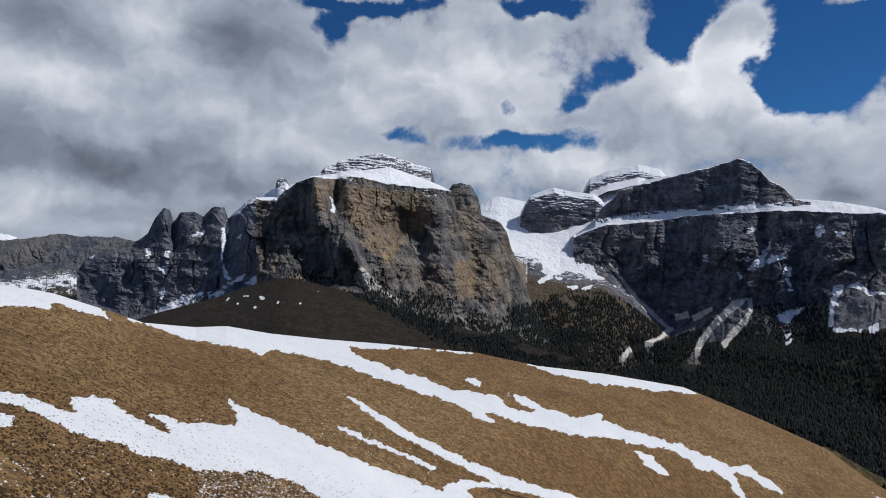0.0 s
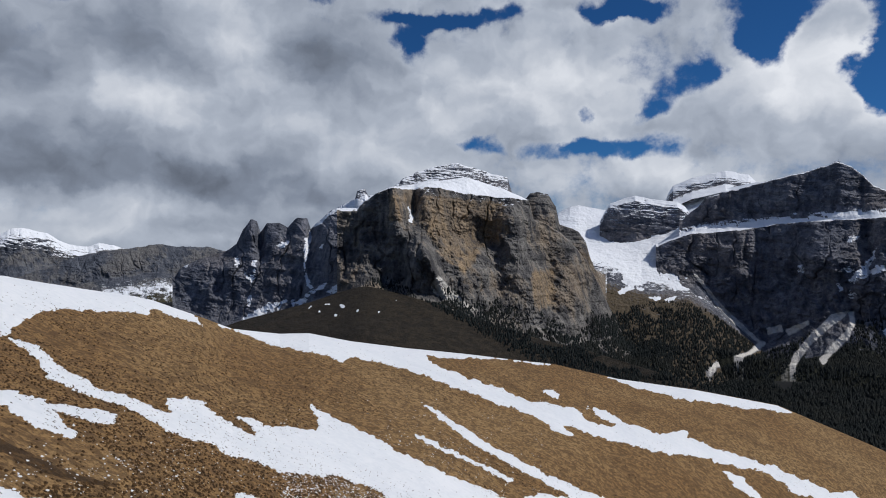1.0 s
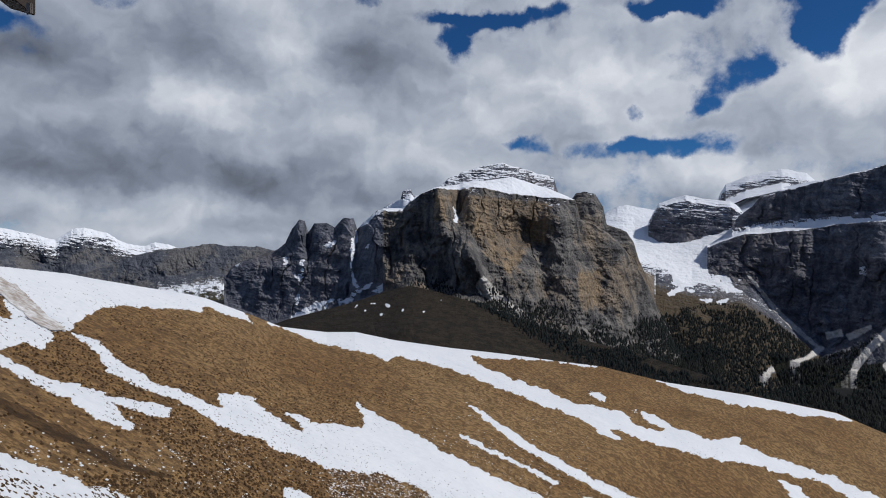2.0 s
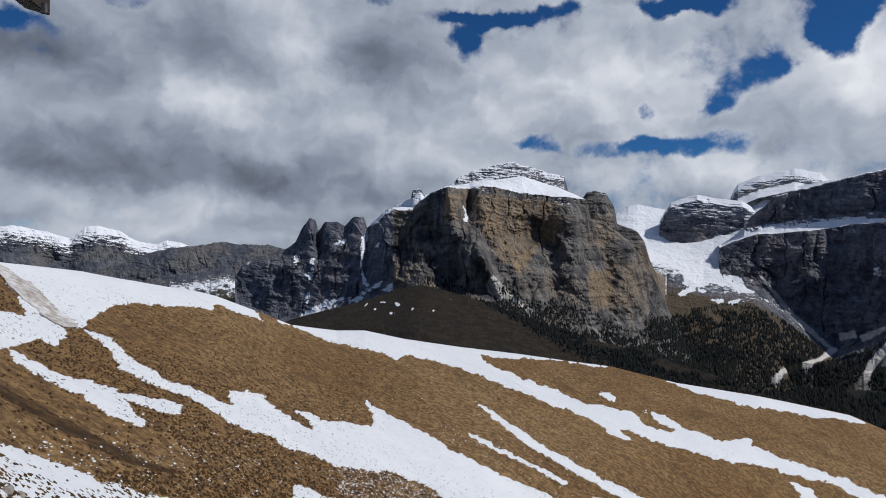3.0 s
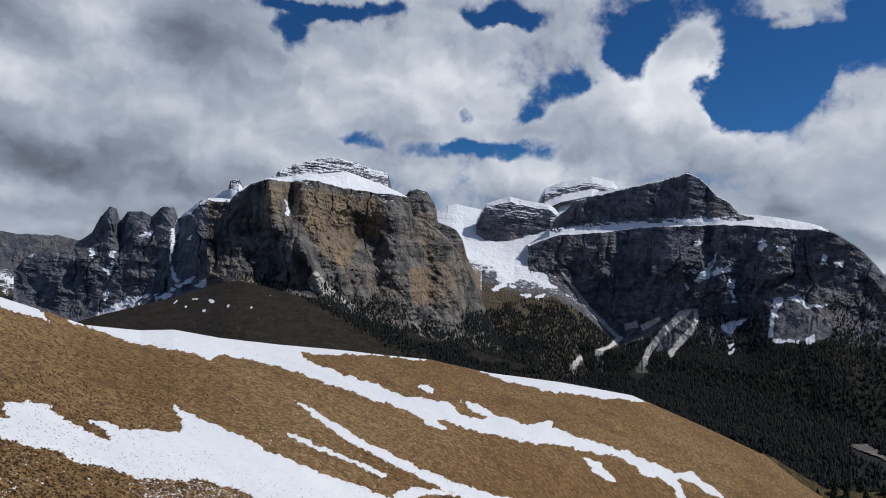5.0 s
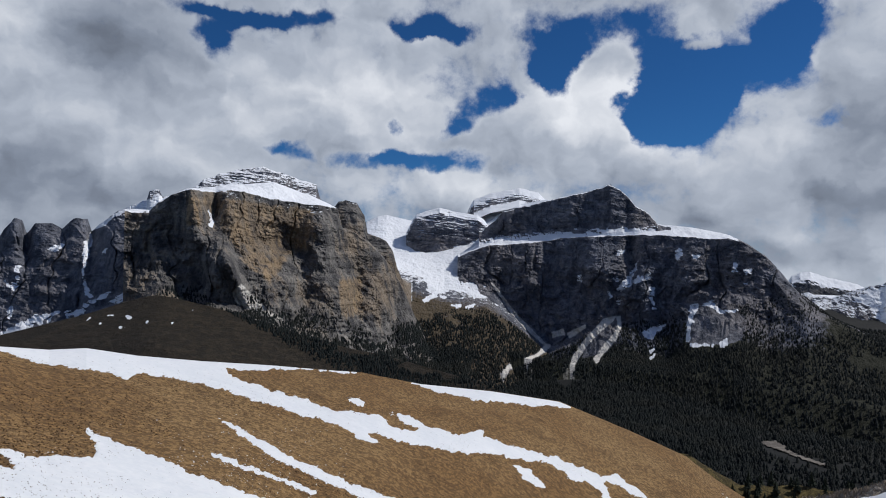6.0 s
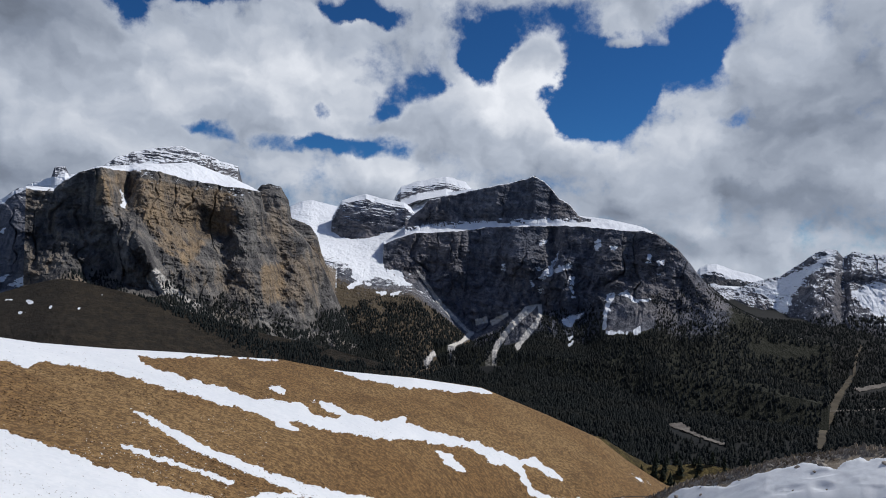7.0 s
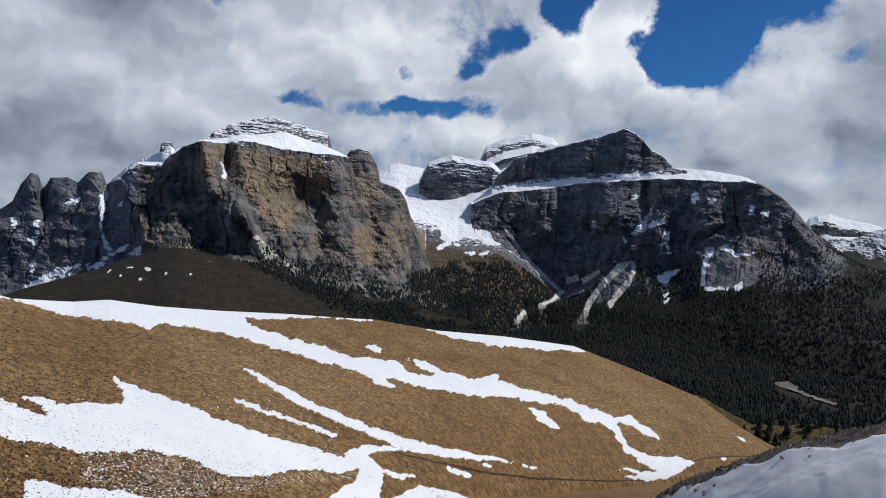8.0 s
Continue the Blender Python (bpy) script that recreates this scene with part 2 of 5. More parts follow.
def grass_material(name, dry, dark, pale, size=1.0, snowy=False):
    """Winter-bleached alpine turf in tussocks."""
    m, t, b, p = material(name)
    tuft = fbm(t, p, 2.6 * size, 6, 0.75)
    clump = fbm(t, scaled(t, p, 1, 1, 0.5), 0.9 * size, 5, 0.65)
    field = fbm(t, p, 0.022 * size, 5, 0.55)
    colour = mix(t, ramp(t, field, 0.36, 0.64), dry, pale)
    colour = mix(t, ramp(t, clump, 0.42, 0.58, 0.7, 0.0), colour, dark)
    colour = mix(t, ramp(t, tuft, 0.36, 0.56, 0.85, 0.0), colour, dark)
    colour = mix(t, ramp(t, fbm(t, p, 0.10 * size, 6, 0.7), 0.52, 0.66, 0.0, 0.4), colour, dark)
    if snowy:
        colour = mix(t, ramp(t, calc(t, "ADD", attribute(t, "snow"), calc(t, "MULTIPLY", clump, 0.4)), 0.65, 0.8), colour, SNOW)
    t.links.new(colour, b.inputs["Base Color"])
    bump(t, b, calc(t, "ADD", tuft, calc(t, "MULTIPLY", clump, 1.2)), 0.7, 0.22 / size)
    return m


def plain_material(name, colour, other, scale, strength=0.4, depth=0.05, roughness=0.85):
    m, t, b, p = material(name)
    n, w = fbm(t, p, scale, 7, 0.65), fbm(t, p, scale * 0.13, 4, 0.5)
    both = calc(t, "ADD", calc(t, "MULTIPLY", n, 0.6), calc(t, "MULTIPLY", w, 0.4))
    t.links.new(mix(t, ramp(t, both, 0.35, 0.65), colour, other), b.inputs["Base Color"])
    b.inputs["Roughness"].default_value = roughness
    bump(t, b, n, strength, depth)
    return m


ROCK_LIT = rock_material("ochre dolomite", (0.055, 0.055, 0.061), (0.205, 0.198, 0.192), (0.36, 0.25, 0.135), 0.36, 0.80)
ROCK_GREY = rock_material("grey dolomite", (0.062, 0.070, 0.094), (0.185, 0.198, 0.242), (0.25, 0.21, 0.18), 0.30, 0.74, green=(0.016, 0.018, 0.012))
ROCK_TURF = rock_material("grey dolomite with turf", (0.062, 0.070, 0.094), (0.185, 0.198, 0.242), (0.25, 0.21, 0.18), 0.30, 0.74, green=(0.078, 0.062, 0.042))
ROCK_FAR = rock_material("far grey dolomite", (0.050, 0.059, 0.082), (0.11, 0.123, 0.152), (0.22, 0.20, 0.17), 0.4, 0.70)
GRASS = grass_material("bleached turf", (0.245, 0.146, 0.062), (0.060, 0.034, 0.016), (0.32, 0.208, 0.097))
# spur turf far below its own tone: a cloud's shadow put into the colour
SHADED_TURF = grass_material("cloud-shaded turf", (0.025, 0.0205, 0.016), (0.012, 0.0105, 0.009), (0.036, 0.029, 0.020), 0.06, True)
# near black: the shade between the trees is painted into the floor
SHADED_FLOOR = plain_material("forest floor", (0.004, 0.006, 0.008), (0.011, 0.012, 0.012), 0.05, 0.5, 2.0)
SNOW_MAT = plain_material("old snow", (0.62, 0.66, 0.72), (0.70, 0.73, 0.78), 0.9, 0.35, 0.08, 0.6)


# ---- numbers out of noise ----
def lattice(ix, iy, iz):
    h = (ix * 374761393 + iy * 668265263 + iz * 2147483647 + 1013904223) & 0xFFFFFFFF
    h = ((h ^ (h >> 13)) * 1274126177) & 0xFFFFFFFF
    h = ((h ^ (h >> 16)) * 2246822519) & 0xFFFFFFFF
    return ((h ^ (h >> 15)) & 0xFFFF) / 32767.5 - 1.0


def vnoise(x, y, z=0.0):
    """Smooth value noise, -1 to 1, on arrays."""
    x, y, z = np.broadcast_arrays(np.asarray(x, float), np.asarray(y, float), np.asarray(z, float))
    fx, fy, fz = np.floor(x), np.floor(y), np.floor(z)
    ix, iy, iz = fx.astype(np.int64), fy.astype(np.int64), fz.astype(np.int64)
    u, v, w = x - fx, y - fy, z - fz
    u, v, w = (a * a * a * (a * (a * 6 - 15) + 10) for a in (u, v, w))
    total = 0.0
    for dx in (0, 1):
        for dy in (0, 1):
            for dz in (0, 1):
                total = total + lattice(ix + dx, iy + dy, iz + dz) * (u if dx else 1 - u) * (v if dy else 1 - v) * (w if dz else 1 - w)
    return total


def fractal(x, y, z=0.0, octaves=5, gain=0.5):
    total, amp = 0.0, 1.0
    for i in range(octaves):
        f = 2.03 ** i
        total = total + amp * vnoise(x * f + 17.1 * i, y * f - 9.3 * i, z * f + 5.7 * i)
        amp *= gain
    return total


def ridged(x, y, z=0.0, octaves=4, gain=0.5):
    total, amp = 0.0, 1.0
    for i in range(octaves):
        f = 2.1 ** i
        total = total + amp * (1 - 2 * np.abs(vnoise(x * f + 31.7 * i, y * f + 11.9 * i, z * f)))
        amp *= gain
    return total


def sheet(name, verts, cols, rows, mats, attributes=None, keep=None, smooth=False, face_mat=None):
    """A mesh of rows x cols points, rows outermost."""
    i = np.arange(rows - 1)[:, None] * cols + np.arange(cols - 1)[None, :]
    faces = np.stack([i, i + cols, i + cols + 1, i + 1], -1).reshape(-1, 4)
    if keep is not None:
        faces = faces[keep.reshape(-1)]
        used, inverse = np.unique(faces, return_inverse=True)
        faces, verts = inverse.reshape(-1, 4), verts[used]
        attributes = {k: v[used] for k, v in (attributes or {}).items()}
    me = bpy.data.meshes.new(name)
    me.vertices.add(len(verts))
    me.vertices.foreach_set("co", np.ascontiguousarray(verts, np.float32).ravel())
    me.loops.add(faces.size)
    me.loops.foreach_set("vertex_index", faces.ravel().astype(np.int32))
    me.polygons.add(len(faces))
    me.polygons.foreach_set("loop_start", np.arange(0, faces.size, 4, dtype=np.int32))
    me.polygons.foreach_set("use_smooth", np.full(len(faces), smooth))
    for k, v in (attributes or {}).items():
        me.attributes.new(k, "FLOAT", "POINT").data.foreach_set("value", np.ascontiguousarray(v, np.float32))
    for m in mats:
        me.materials.append(m)
    if face_mat is not None:
        me.polygons.foreach_set("material_index", face_mat.ravel().astype(np.int32))
    me.update()
    me.validate()
    return me


def world_xyz(b, d, z):
    return np.stack(np.broadcast_arrays(np.sin(np.radians(b)) * d, np.cos(np.radians(b)) * d, z), -1).astype(float)


def line(points, bs):
    p = np.array(points, float)
    return np.interp(bs, p[:, 0], p[:, 1]), np.interp(bs, p[:, 0], p[:, 2])


def inside(poly, x, y):
    """Which points lie inside a closed outline."""
    hit = np.zeros(np.shape(x), bool)
    for (x0, y0), (x1, y1) in zip(poly, poly[1:] + poly[:1]):
        if y0 != y1:
            hit ^= ((y0 > y) != (y1 > y)) & (x < (x1 - x0) * (y - y0) / (y1 - y0) + x0)
    return hit


def spread(mask, n):
    """A mask softened over n cells each way."""
    m = mask.astype(float)
    for axis in (0, 1):
        m = sum(np.roll(m, k, axis) for k in range(-n, n + 1)) / (2 * n + 1)
    return m


def massif(name, lines, mat, span, step=0.09, jag=8.0, seed=0.0, label="", flute=1.0, bumps=(), patches=(), drop=(0, 0, 0, 0), ease=0.0, category="mountain"):
    """A mountain. lines, from the far foot over the crest to the near foot: (points of bearing, distance, height; rows up to it; flute depth in
    metres; level-bed depth; snow; turf). bumps: buttresses and hollows (bearing, height angle, half width, half height, metres).
    patches: (what, amount, outline). drop: degrees and metres by which the near and the far end fall away."""
    bs = np.arange(span[0], span[1] + step, step)
    stack = []
    for k, (pts, n, *rest) in enumerate(lines):
        here = [*line(pts, bs)] + [np.interp(bs, *zip(*r)) if isinstance(r, list) else np.full(len(bs), float(r)) for r in rest]
        here = np.array(here)
        if ease:
            wide = int(ease / step)
            padded = np.pad(here, ((0, 0), (wide, wide)), "edge")
            here = np.array([np.convolve(q, np.hanning(2 * wide + 1) / wide, "valid") for q in padded])
        if k == 0:
            stack.append(here)
        else:
            stack += [last + (here - last) * q for q in np.arange(1, n + 1) / n]
        last = here
    ds, zs, amp, bed, snow, turf = np.array(stack).transpose(1, 0, 2)
    s = np.broadcast_to(np.radians(bs)[None, :] * ds.mean(), ds.shape)
    # tall buttresses, narrower ribs, cracks, slanting ledges and rubble
    wander = 70 * fractal(s / 260 + seed, zs / 200, 1.5, 4, 0.6)
    big = ridged((s + wander) / 250 + seed, zs / 420, seed, 2, 0.5)
    mid = ridged((s + wander * 0.7 + 0.25 * zs) / 80 + seed, zs / 120, seed + 4, 4, 0.55)
    fine = fractal(s / 24 + seed, zs / 26, seed + 9, 5, 0.66)
    mood = 0.7 + 0.8 * fractal(s / 140 + seed, zs / 90, seed + 21, 3)
    crack = -np.clip(1 - 9 * np.abs(vnoise((s + wander * 0.6) / 52 + seed, zs / 220, seed + 33)), 0, 1) * np.clip(mood, 0.0, 1.4)
    slab = fractal((s + 1.6 * zs) / 95 + seed, (zs - 0.5 * s) / 45, seed + 51, 4, 0.6)
    push = amp * flute * (0.72 * big + 0.24 * mid * np.clip(mood, 0.1, 1.6) + 0.17 * fine + 0.46 * crack + 0.18 * slab)
    beds = fractal(s / 260 + seed, zs / 22 + 0.006 * s, seed + 2, 4, 0.65) + 0.5 * fractal(s / 30, zs / 9, seed + 3, 3)
    push = push + bed * beds
    high = np.degrees(np.arctan2(zs, ds))
    bb = np.broadcast_to(bs[None, :], ds.shape)
    for b, h, rb, rh, metres, *lean in bumps:
        across = bb - b + (lean[0] if lean else 0.0) * (high - h)
        q = (across / rb) ** 2 + ((high - h) / rh) ** 2
        push = push + metres * np.exp(-q * 1.2)
    ds = ds - push
    zs = zs + jag * (amp > 0) * (0.6 * fractal(s / 38 + seed, ds / 60, seed, 4, 0.6) - 0.1)
    for edge, wide, metres in ((span[0], drop[0], drop[1]), (span[1], drop[2], drop[3])):
        if wide:
            zs = zs - metres * np.clip(1 - np.abs(bb - edge) / wide, 0, 1) ** 1.5
    scree, ochre = np.zeros(ds.shape), np.zeros(ds.shape)
    high = np.degrees(np.arctan2(zs, ds))
    jb, jh = 0.11 * fractal(bb * 3.2, high * 3.2, seed, 4, 0.7), 0.11 * fractal(bb * 3.2, high * 3.2, seed + 40, 4, 0.7)
    for what, amount, outline in patches:
        loose = 0.4 if what == "scree" else 1.0
        m = spread(inside(outline, bb + jb * loose, high + jh * loose), 1)
        if what == "scree":
            scree = np.maximum(scree, m * amount)
            snow, turf = snow - m * 0.5, turf * (1 - m)
        elif what == "ochre":
            ochre = np.maximum(ochre, spread(inside(outline, bb + jb * 2, high + jh * 2), 5) * amount)
        else:
            snow = snow + m * (amount + 0.3 * (amp > 3) - snow)
    verts = world_xyz(bs[None, :], ds, zs).reshape(-1, 3)
    attrs = {"snow": snow.ravel(), "turf": turf.ravel(), "scree": scree.ravel(), "ochre": ochre.ravel()}
    ob = new(name, sheet(name, verts, len(bs), len(ds), [mat], attrs))
    return tagged(ob, label, category, kind="structure")


def sunk(points, dd, z):
    return [(b, d + dd, z) for b, d, _ in points]


def shifted(points, dd, dz):
    return [(b, d + dd, z + dz) for b, d, z in points]


# ---- valley floor, one sheet to the horizon ----
def valley_height(x, y):
    d, b = np.hypot(x, y), np.degrees(np.arctan2(x, y))
    z = -372 + 22 * fractal(x / 420, y / 420, 0.3, 4)
    z = z - 45 * np.clip((d - 1450) / 350, 0, 1) * np.clip((2900 - d) / 300, 0, 1) + np.clip((d - 2700) / 1300, 0, 1) * 130
    near = np.clip(1 - d / 800, 0, 1)
    return z - 40 * near


def build_ground():
    bs = np.linspace(-180, 180, 361)
    rs = np.concatenate([np.linspace(0, 800, 9), np.linspace(830, 3000, 80), np.linspace(3080, 4900, 24)])
    b, d = np.meshgrid(bs, rs)
    p = world_xyz(b, d, 0)
    z = valley_height(p[..., 0], p[..., 1])
    p[..., 2] = z
    ob = new("ground", sheet("ground", p.reshape(-1, 3), len(bs), len(rs), [SHADED_FLOOR], smooth=True))
    tagged(ob, "forest floor of a wide mountain valley, shade painted into its colour", "ground", kind="structure")


build_ground()

# ---- mountains ----
CIAVAZES_RIM = [(-14.7, 1780, 96.5), (-14, 1760, 121.7), (-13, 1740, 138.9), (-12.1, 1740, 150.1), (-11.3, 1745, 157.1), (-10.1, 1770, 156.8), (-8.3, 1800, 165.1),
    (-6.8, 1830, 163.5), (-5.3, 1870, 155.9), (-3.3, 1910, 151.2), (-1.2, 1960, 146.6), (0.8, 2010, 139.6), (1.1, 2020, 82.5), (2.4, 2060, 65.7),
    (3.6, 2100, 36.9), (4.9, 2150, -12.2), (5.9, 2200, -53.7), (7, 2240, -144.4), (8, 2280, -238), (8.9, 2300, -311.1), (9.6, 2310, -357)]
CIAVAZES_TOP = [(-14.7, 1950, 114.1), (-13.3, 1950, 148.8), (-12.1, 1960, 170.8), (-10.6, 1970, 186.4), (-9.3, 1980, 196.8), (-7.3, 2020, 207.1), (-4.8, 2080, 225.4),
    (-3.3, 2110, 210.3), (-1.2, 2130, 184.1), (0.8, 2140, 150.5), (1.3, 2150, 80.1), (3.6, 2250, 35.5), (5.9, 2350, -67.8), (9.6, 2450, -396.1)]
CIAVAZES_MID = [(-15.7, 1760, -3.6), (-13.8, 1700, 8.3), (-11.3, 1670, 22.9), (-9.4, 1680, 29.2), (-6.8, 1740, 21.1), (-4.3, 1850, 9.3), (-2.3, 1890, 12.9),
    (-0.2, 1880, 4.4), (1.3, 1950, -12.9), (3.4, 2040, -59.1), (4.9, 2090, -97.8), (6.5, 2160, -178), (8, 2230, -272.5), (9.6, 2280, -356.5)]
CIAVAZES_BASE = [(-16.7, 1720, -107), (-14.1, 1640, -86.2), (-11.4, 1600, -99), (-9.4, 1580, -112.4), (-7.4, 1590, -125.1), (-4.3, 1650, -160.1), (-1.2, 1720, -192.1),
    (0.8, 1790, -216), (3.9, 1890, -258.2), (6, 2000, -293.9), (9.6, 2180, -348.6)]
WHITE_TOP = [(-15, 0.6), (-12, 1.25), (0, 1.25), (1.2, 0.3), (3, 0.0)]
massif("mountain", [
    (sunk(CIAVAZES_RIM, 900, -300), 1, 0, 0, 0.6, 0), (CIAVAZES_TOP, 8, 0, 0, WHITE_TOP, 0), (shifted(CIAVAZES_RIM, 14, 5), 16, 4, 0, WHITE_TOP, 0),
    (CIAVAZES_RIM, 3, 22, 3, [(-15, 0.4), (0, 0.5), (2, 0.0)], 0), (CIAVAZES_MID, 100, 46, 4, 0.0, 0), (CIAVAZES_BASE, 90, 42, 4, -0.1, 0.05),
    (shifted(CIAVAZES_BASE, -190, -75), 20, 6, 0, 0.0, 0.95), (sunk(CIAVAZES_BASE, -420, -420), 6, 0, 0, -0.3, 1)], ROCK_LIT, (-16.5, 9.6), 0.06, 5, 3.3,
    "huge table mountain of ochre and grey rock with fluted cliffs",
    bumps=[(-11.24, 3.40, 0.79, 2.49, 55), (-9.60, 3.67, 0.45, 2.00, -60), (-8.10, 3.43, 1.11, 2.01, 35), (-3.54, 1.01, 1.54, 1.33, -75),
    (-6.34, 1.66, 1.12, 2.54, -20), (-0.72, 2.44, 1.33, 2.29, 40), (-9.37, -1.39, 1.71, 2.53, 90), (-11.36, -2.64, 1.49, 2.01, -60),
    (-5.33, -2.17, 2.56, 2.05, 45), (-2.00, -3.20, 0.92, 3.08, -45), (0.82, -4.23, 1.54, 3.08, 55), (4.41, -4.22, 1.22, 3.07, 45),
    (6.20, -5.73, 0.71, 2.54, -40), (2.62, -2.69, 0.72, 3.08, -35), (-13.30, 2.38, 0.88, 2.48, -30), (-4.81, 4.47, 2.04, 1.01, -12), (-8.10, -1.50, 0.55, 3.2, 60, 0.47), (-10.60, -1.60, 0.8, 1.8, -45, 0.3), (5.30, -4.8, 0.5, 2.4, 35, 0.6)],
    patches=[("ochre", 0.75, [(-9.35, 4.67), (-4.3, 4.32), (-1.23, 3.97), (-0.72, 0.9), (-3.28, -0.63), (-4.82, -2.68), (-7.36, -1.14), (-8.36, 0.9), (-9.36, 1.9)]), ("ochre", 0.7, [(-12.07, 4.63), (-10.09, 4.81), (-10.35, 2.4), (-11.84, 1.89)]), ("ochre", 0.8, [(0.82, -2.18), (3.13, -1.92), (3.39, -5.24), (1.34, -6.27)]), ("ochre", 0.5, [(-6.35, -2.67), (-2.26, -3.71), (-2.52, -5.25), (-5.84, -4.72)]), ("snow", 0.75, [(-10.2, 3.66), (-9.85, 3.41), (-9.61, 2.51), (-9.76, 2), (-10.05, 2.3), (-10.1, 3.16)]), ("scree", 0.8, [(-8.12, -3.42), (-7.36, -2.67), (-6.35, -3.69), (-4.82, -5.23), (-3.29, -6.01), (-4.31, -6), (-6.86, -4.96), (-7.87, -4.34)]),
             ("scree", 0.4, [(0.82, -6.53), (1.85, -6.78), (4.42, -7.87), (7.48, -8.23), (8.99, -9.1), (5.95, -8.86), (2.88, -8.19), (0.82, -7.29)])])

CROWN = [(-11.9, 2250, 188.3), (-10.6, 2260, 237.6), (-9.3, 2280, 268.7), (-7.3, 2300, 290.8), (-5.7, 2320, 302.5), (-4.3, 2330, 287.9), (-2.5, 2330, 261.4),
    (-1.1, 2330, 251.2), (-0.8, 2340, 208.5), (-0.5, 2340, 175.1)]
massif("summit", [(sunk(CROWN, 500, -100), 1, 0, 0, 0.5, 0), (CROWN, 6, 6, 5, 0.55, 0), (shifted(CROWN, -50, -26), 20, 16, 9, 0.40, 0), (shifted(CROWN, -110, -62), 24, 14, 9, 0.52, 0),
       (shifted(CROWN, -170, -150), 6, 0, 0, 0.6, 0)], ROCK_GREY, (-11.9, -0.4), 0.06, 5, 8.2, "snow-dusted layered summit behind the table mountain")

TOWERS = [(-30, 2700, -120.3), (-29.6, 2690, -88.8), (-28.6, 2680, -61.9), (-27.6, 2660, -40.9), (-26, 2620, -21.9), (-25.1, 2590, 5.5), (-24.5, 2570, 68.3),
    (-23.9, 2560, 101.9), (-23.4, 2550, 97.7), (-23.1, 2545, 53.7), (-22.6, 2530, 85), (-21.5, 2510, 89.2), (-20.8, 2490, 70.1), (-20.1, 2470, 105.1),
    (-19.1, 2450, 107), (-18.8, 2430, 65.2), (-17.1, 2390, 128), (-15.7, 2350, 157.2), (-14.9, 2330, 168.5), (-14.7, 2320, 199.9), (-14, 2310, 203.7),
    (-13.7, 2300, 179.2), (-12.8, 2280, 186.2), (-11.9, 2260, 173.4)]
TOWERS_MID = [(-30, 2660, -170.2), (-27.7, 2600, -108.2), (-25.2, 2520, -76.4), (-23.5, 2460, -65.5), (-21.3, 2400, -44.8), (-19, 2320, -24.3), (-16.7, 2240, 14.7),
    (-14.3, 2150, 51.6), (-11.9, 2100, 69.2)]
TOWERS_BASE = [(-30, 2560, -223.6), (-27.7, 2480, -251.2), (-25.2, 2400, -268), (-22.2, 2300, -218.7), (-19.9, 2220, -186.2), (-17.6, 2140, -163.6),
    (-14.3, 2020, -109.5), (-12, 1960, -124.5)]
TOWER_SNOW = [
    ('snow', 1.0, [(-17.76, -4.27), (-16.02, -3.14), (-14.25, -2.88), (-15.14, -3.55), (-16.68, -4.1)]),
    ('snow', 1.0, [(-19.67, -4.5), (-18.72, -3.98), (-17.07, -3.09), (-17.5, -3.63), (-19.04, -4.51)]),
    ('snow', 1.0, [(-24.9, -6.47), (-23.53, -5.62), (-22.33, -5.0), (-20.71, -4.83), (-21.53, -5.34), (-22.94, -5.86), (-24.13, -6.59)]),
    ('snow', 1.0, [(-20.71, -4.83), (-18.68, -4.66), (-19.04, -4.96), (-20.5, -5.1)]),
    ('snow', 1.1, [(-19.37, 0.28), (-18.91, 1.51), (-18.81, 0.74), (-19.02, -0.39), (-19.3, -1.75), (-19.16, -2.66), (-18.88, -3.29), (-18.57, -3.73), (-19.18, -3.61), (-19.43, -1.98)]),
] + [
    ('snow', 1.1, [(-23.84, -1.51), (-23.6, -1.14), (-23.41, -2.17), (-23.47, -2.76), (-23.91, -3.19), (-24.14, -2.82), (-23.71, -2.39)]),
    ('snow', 1.1, [(-24.19, -4.34), (-23.89, -3.97), (-23.88, -5.0), (-24.2, -5.46)]),
    ('snow', 1.1, [(-25.19, -1.08), (-24.97, -0.82), (-24.98, -1.74), (-25.19, -1.72)]),
    ('snow', 1.1, [(-21.74, 0.03), (-20.68, 0.54), (-20.54, 0.2), (-21.5, -0.23)]),
] + [
    ('snow', 1.1, [(-18.22, -0.3), (-17.59, 0.3), (-17.81, -0.32)]),
    ('snow', 1.1, [(-29.31, -1.61), (-28.72, -1.2), (-28.67, -1.51), (-29.23, -1.8)]),
    ('snow', 1.1, [(-24.68, -1.98), (-24.06, -2.82), (-24.3, -2.97)]),
    ('snow', 1.1, [(-18.91, 2.1), (-17.74, 2.46), (-16.66, 3.29), (-15.57, 3.89), (-13.8, 4.52), (-12.9, 4.09), (-13.24, 3.38), (-14.47, 2.54), (-15.57, 1.94), (-15.13, 2.87), (-16.01, 3.42), (-17.31, 2.59), (-17.95, 2.0), (-18.8, 1.53)]),
]
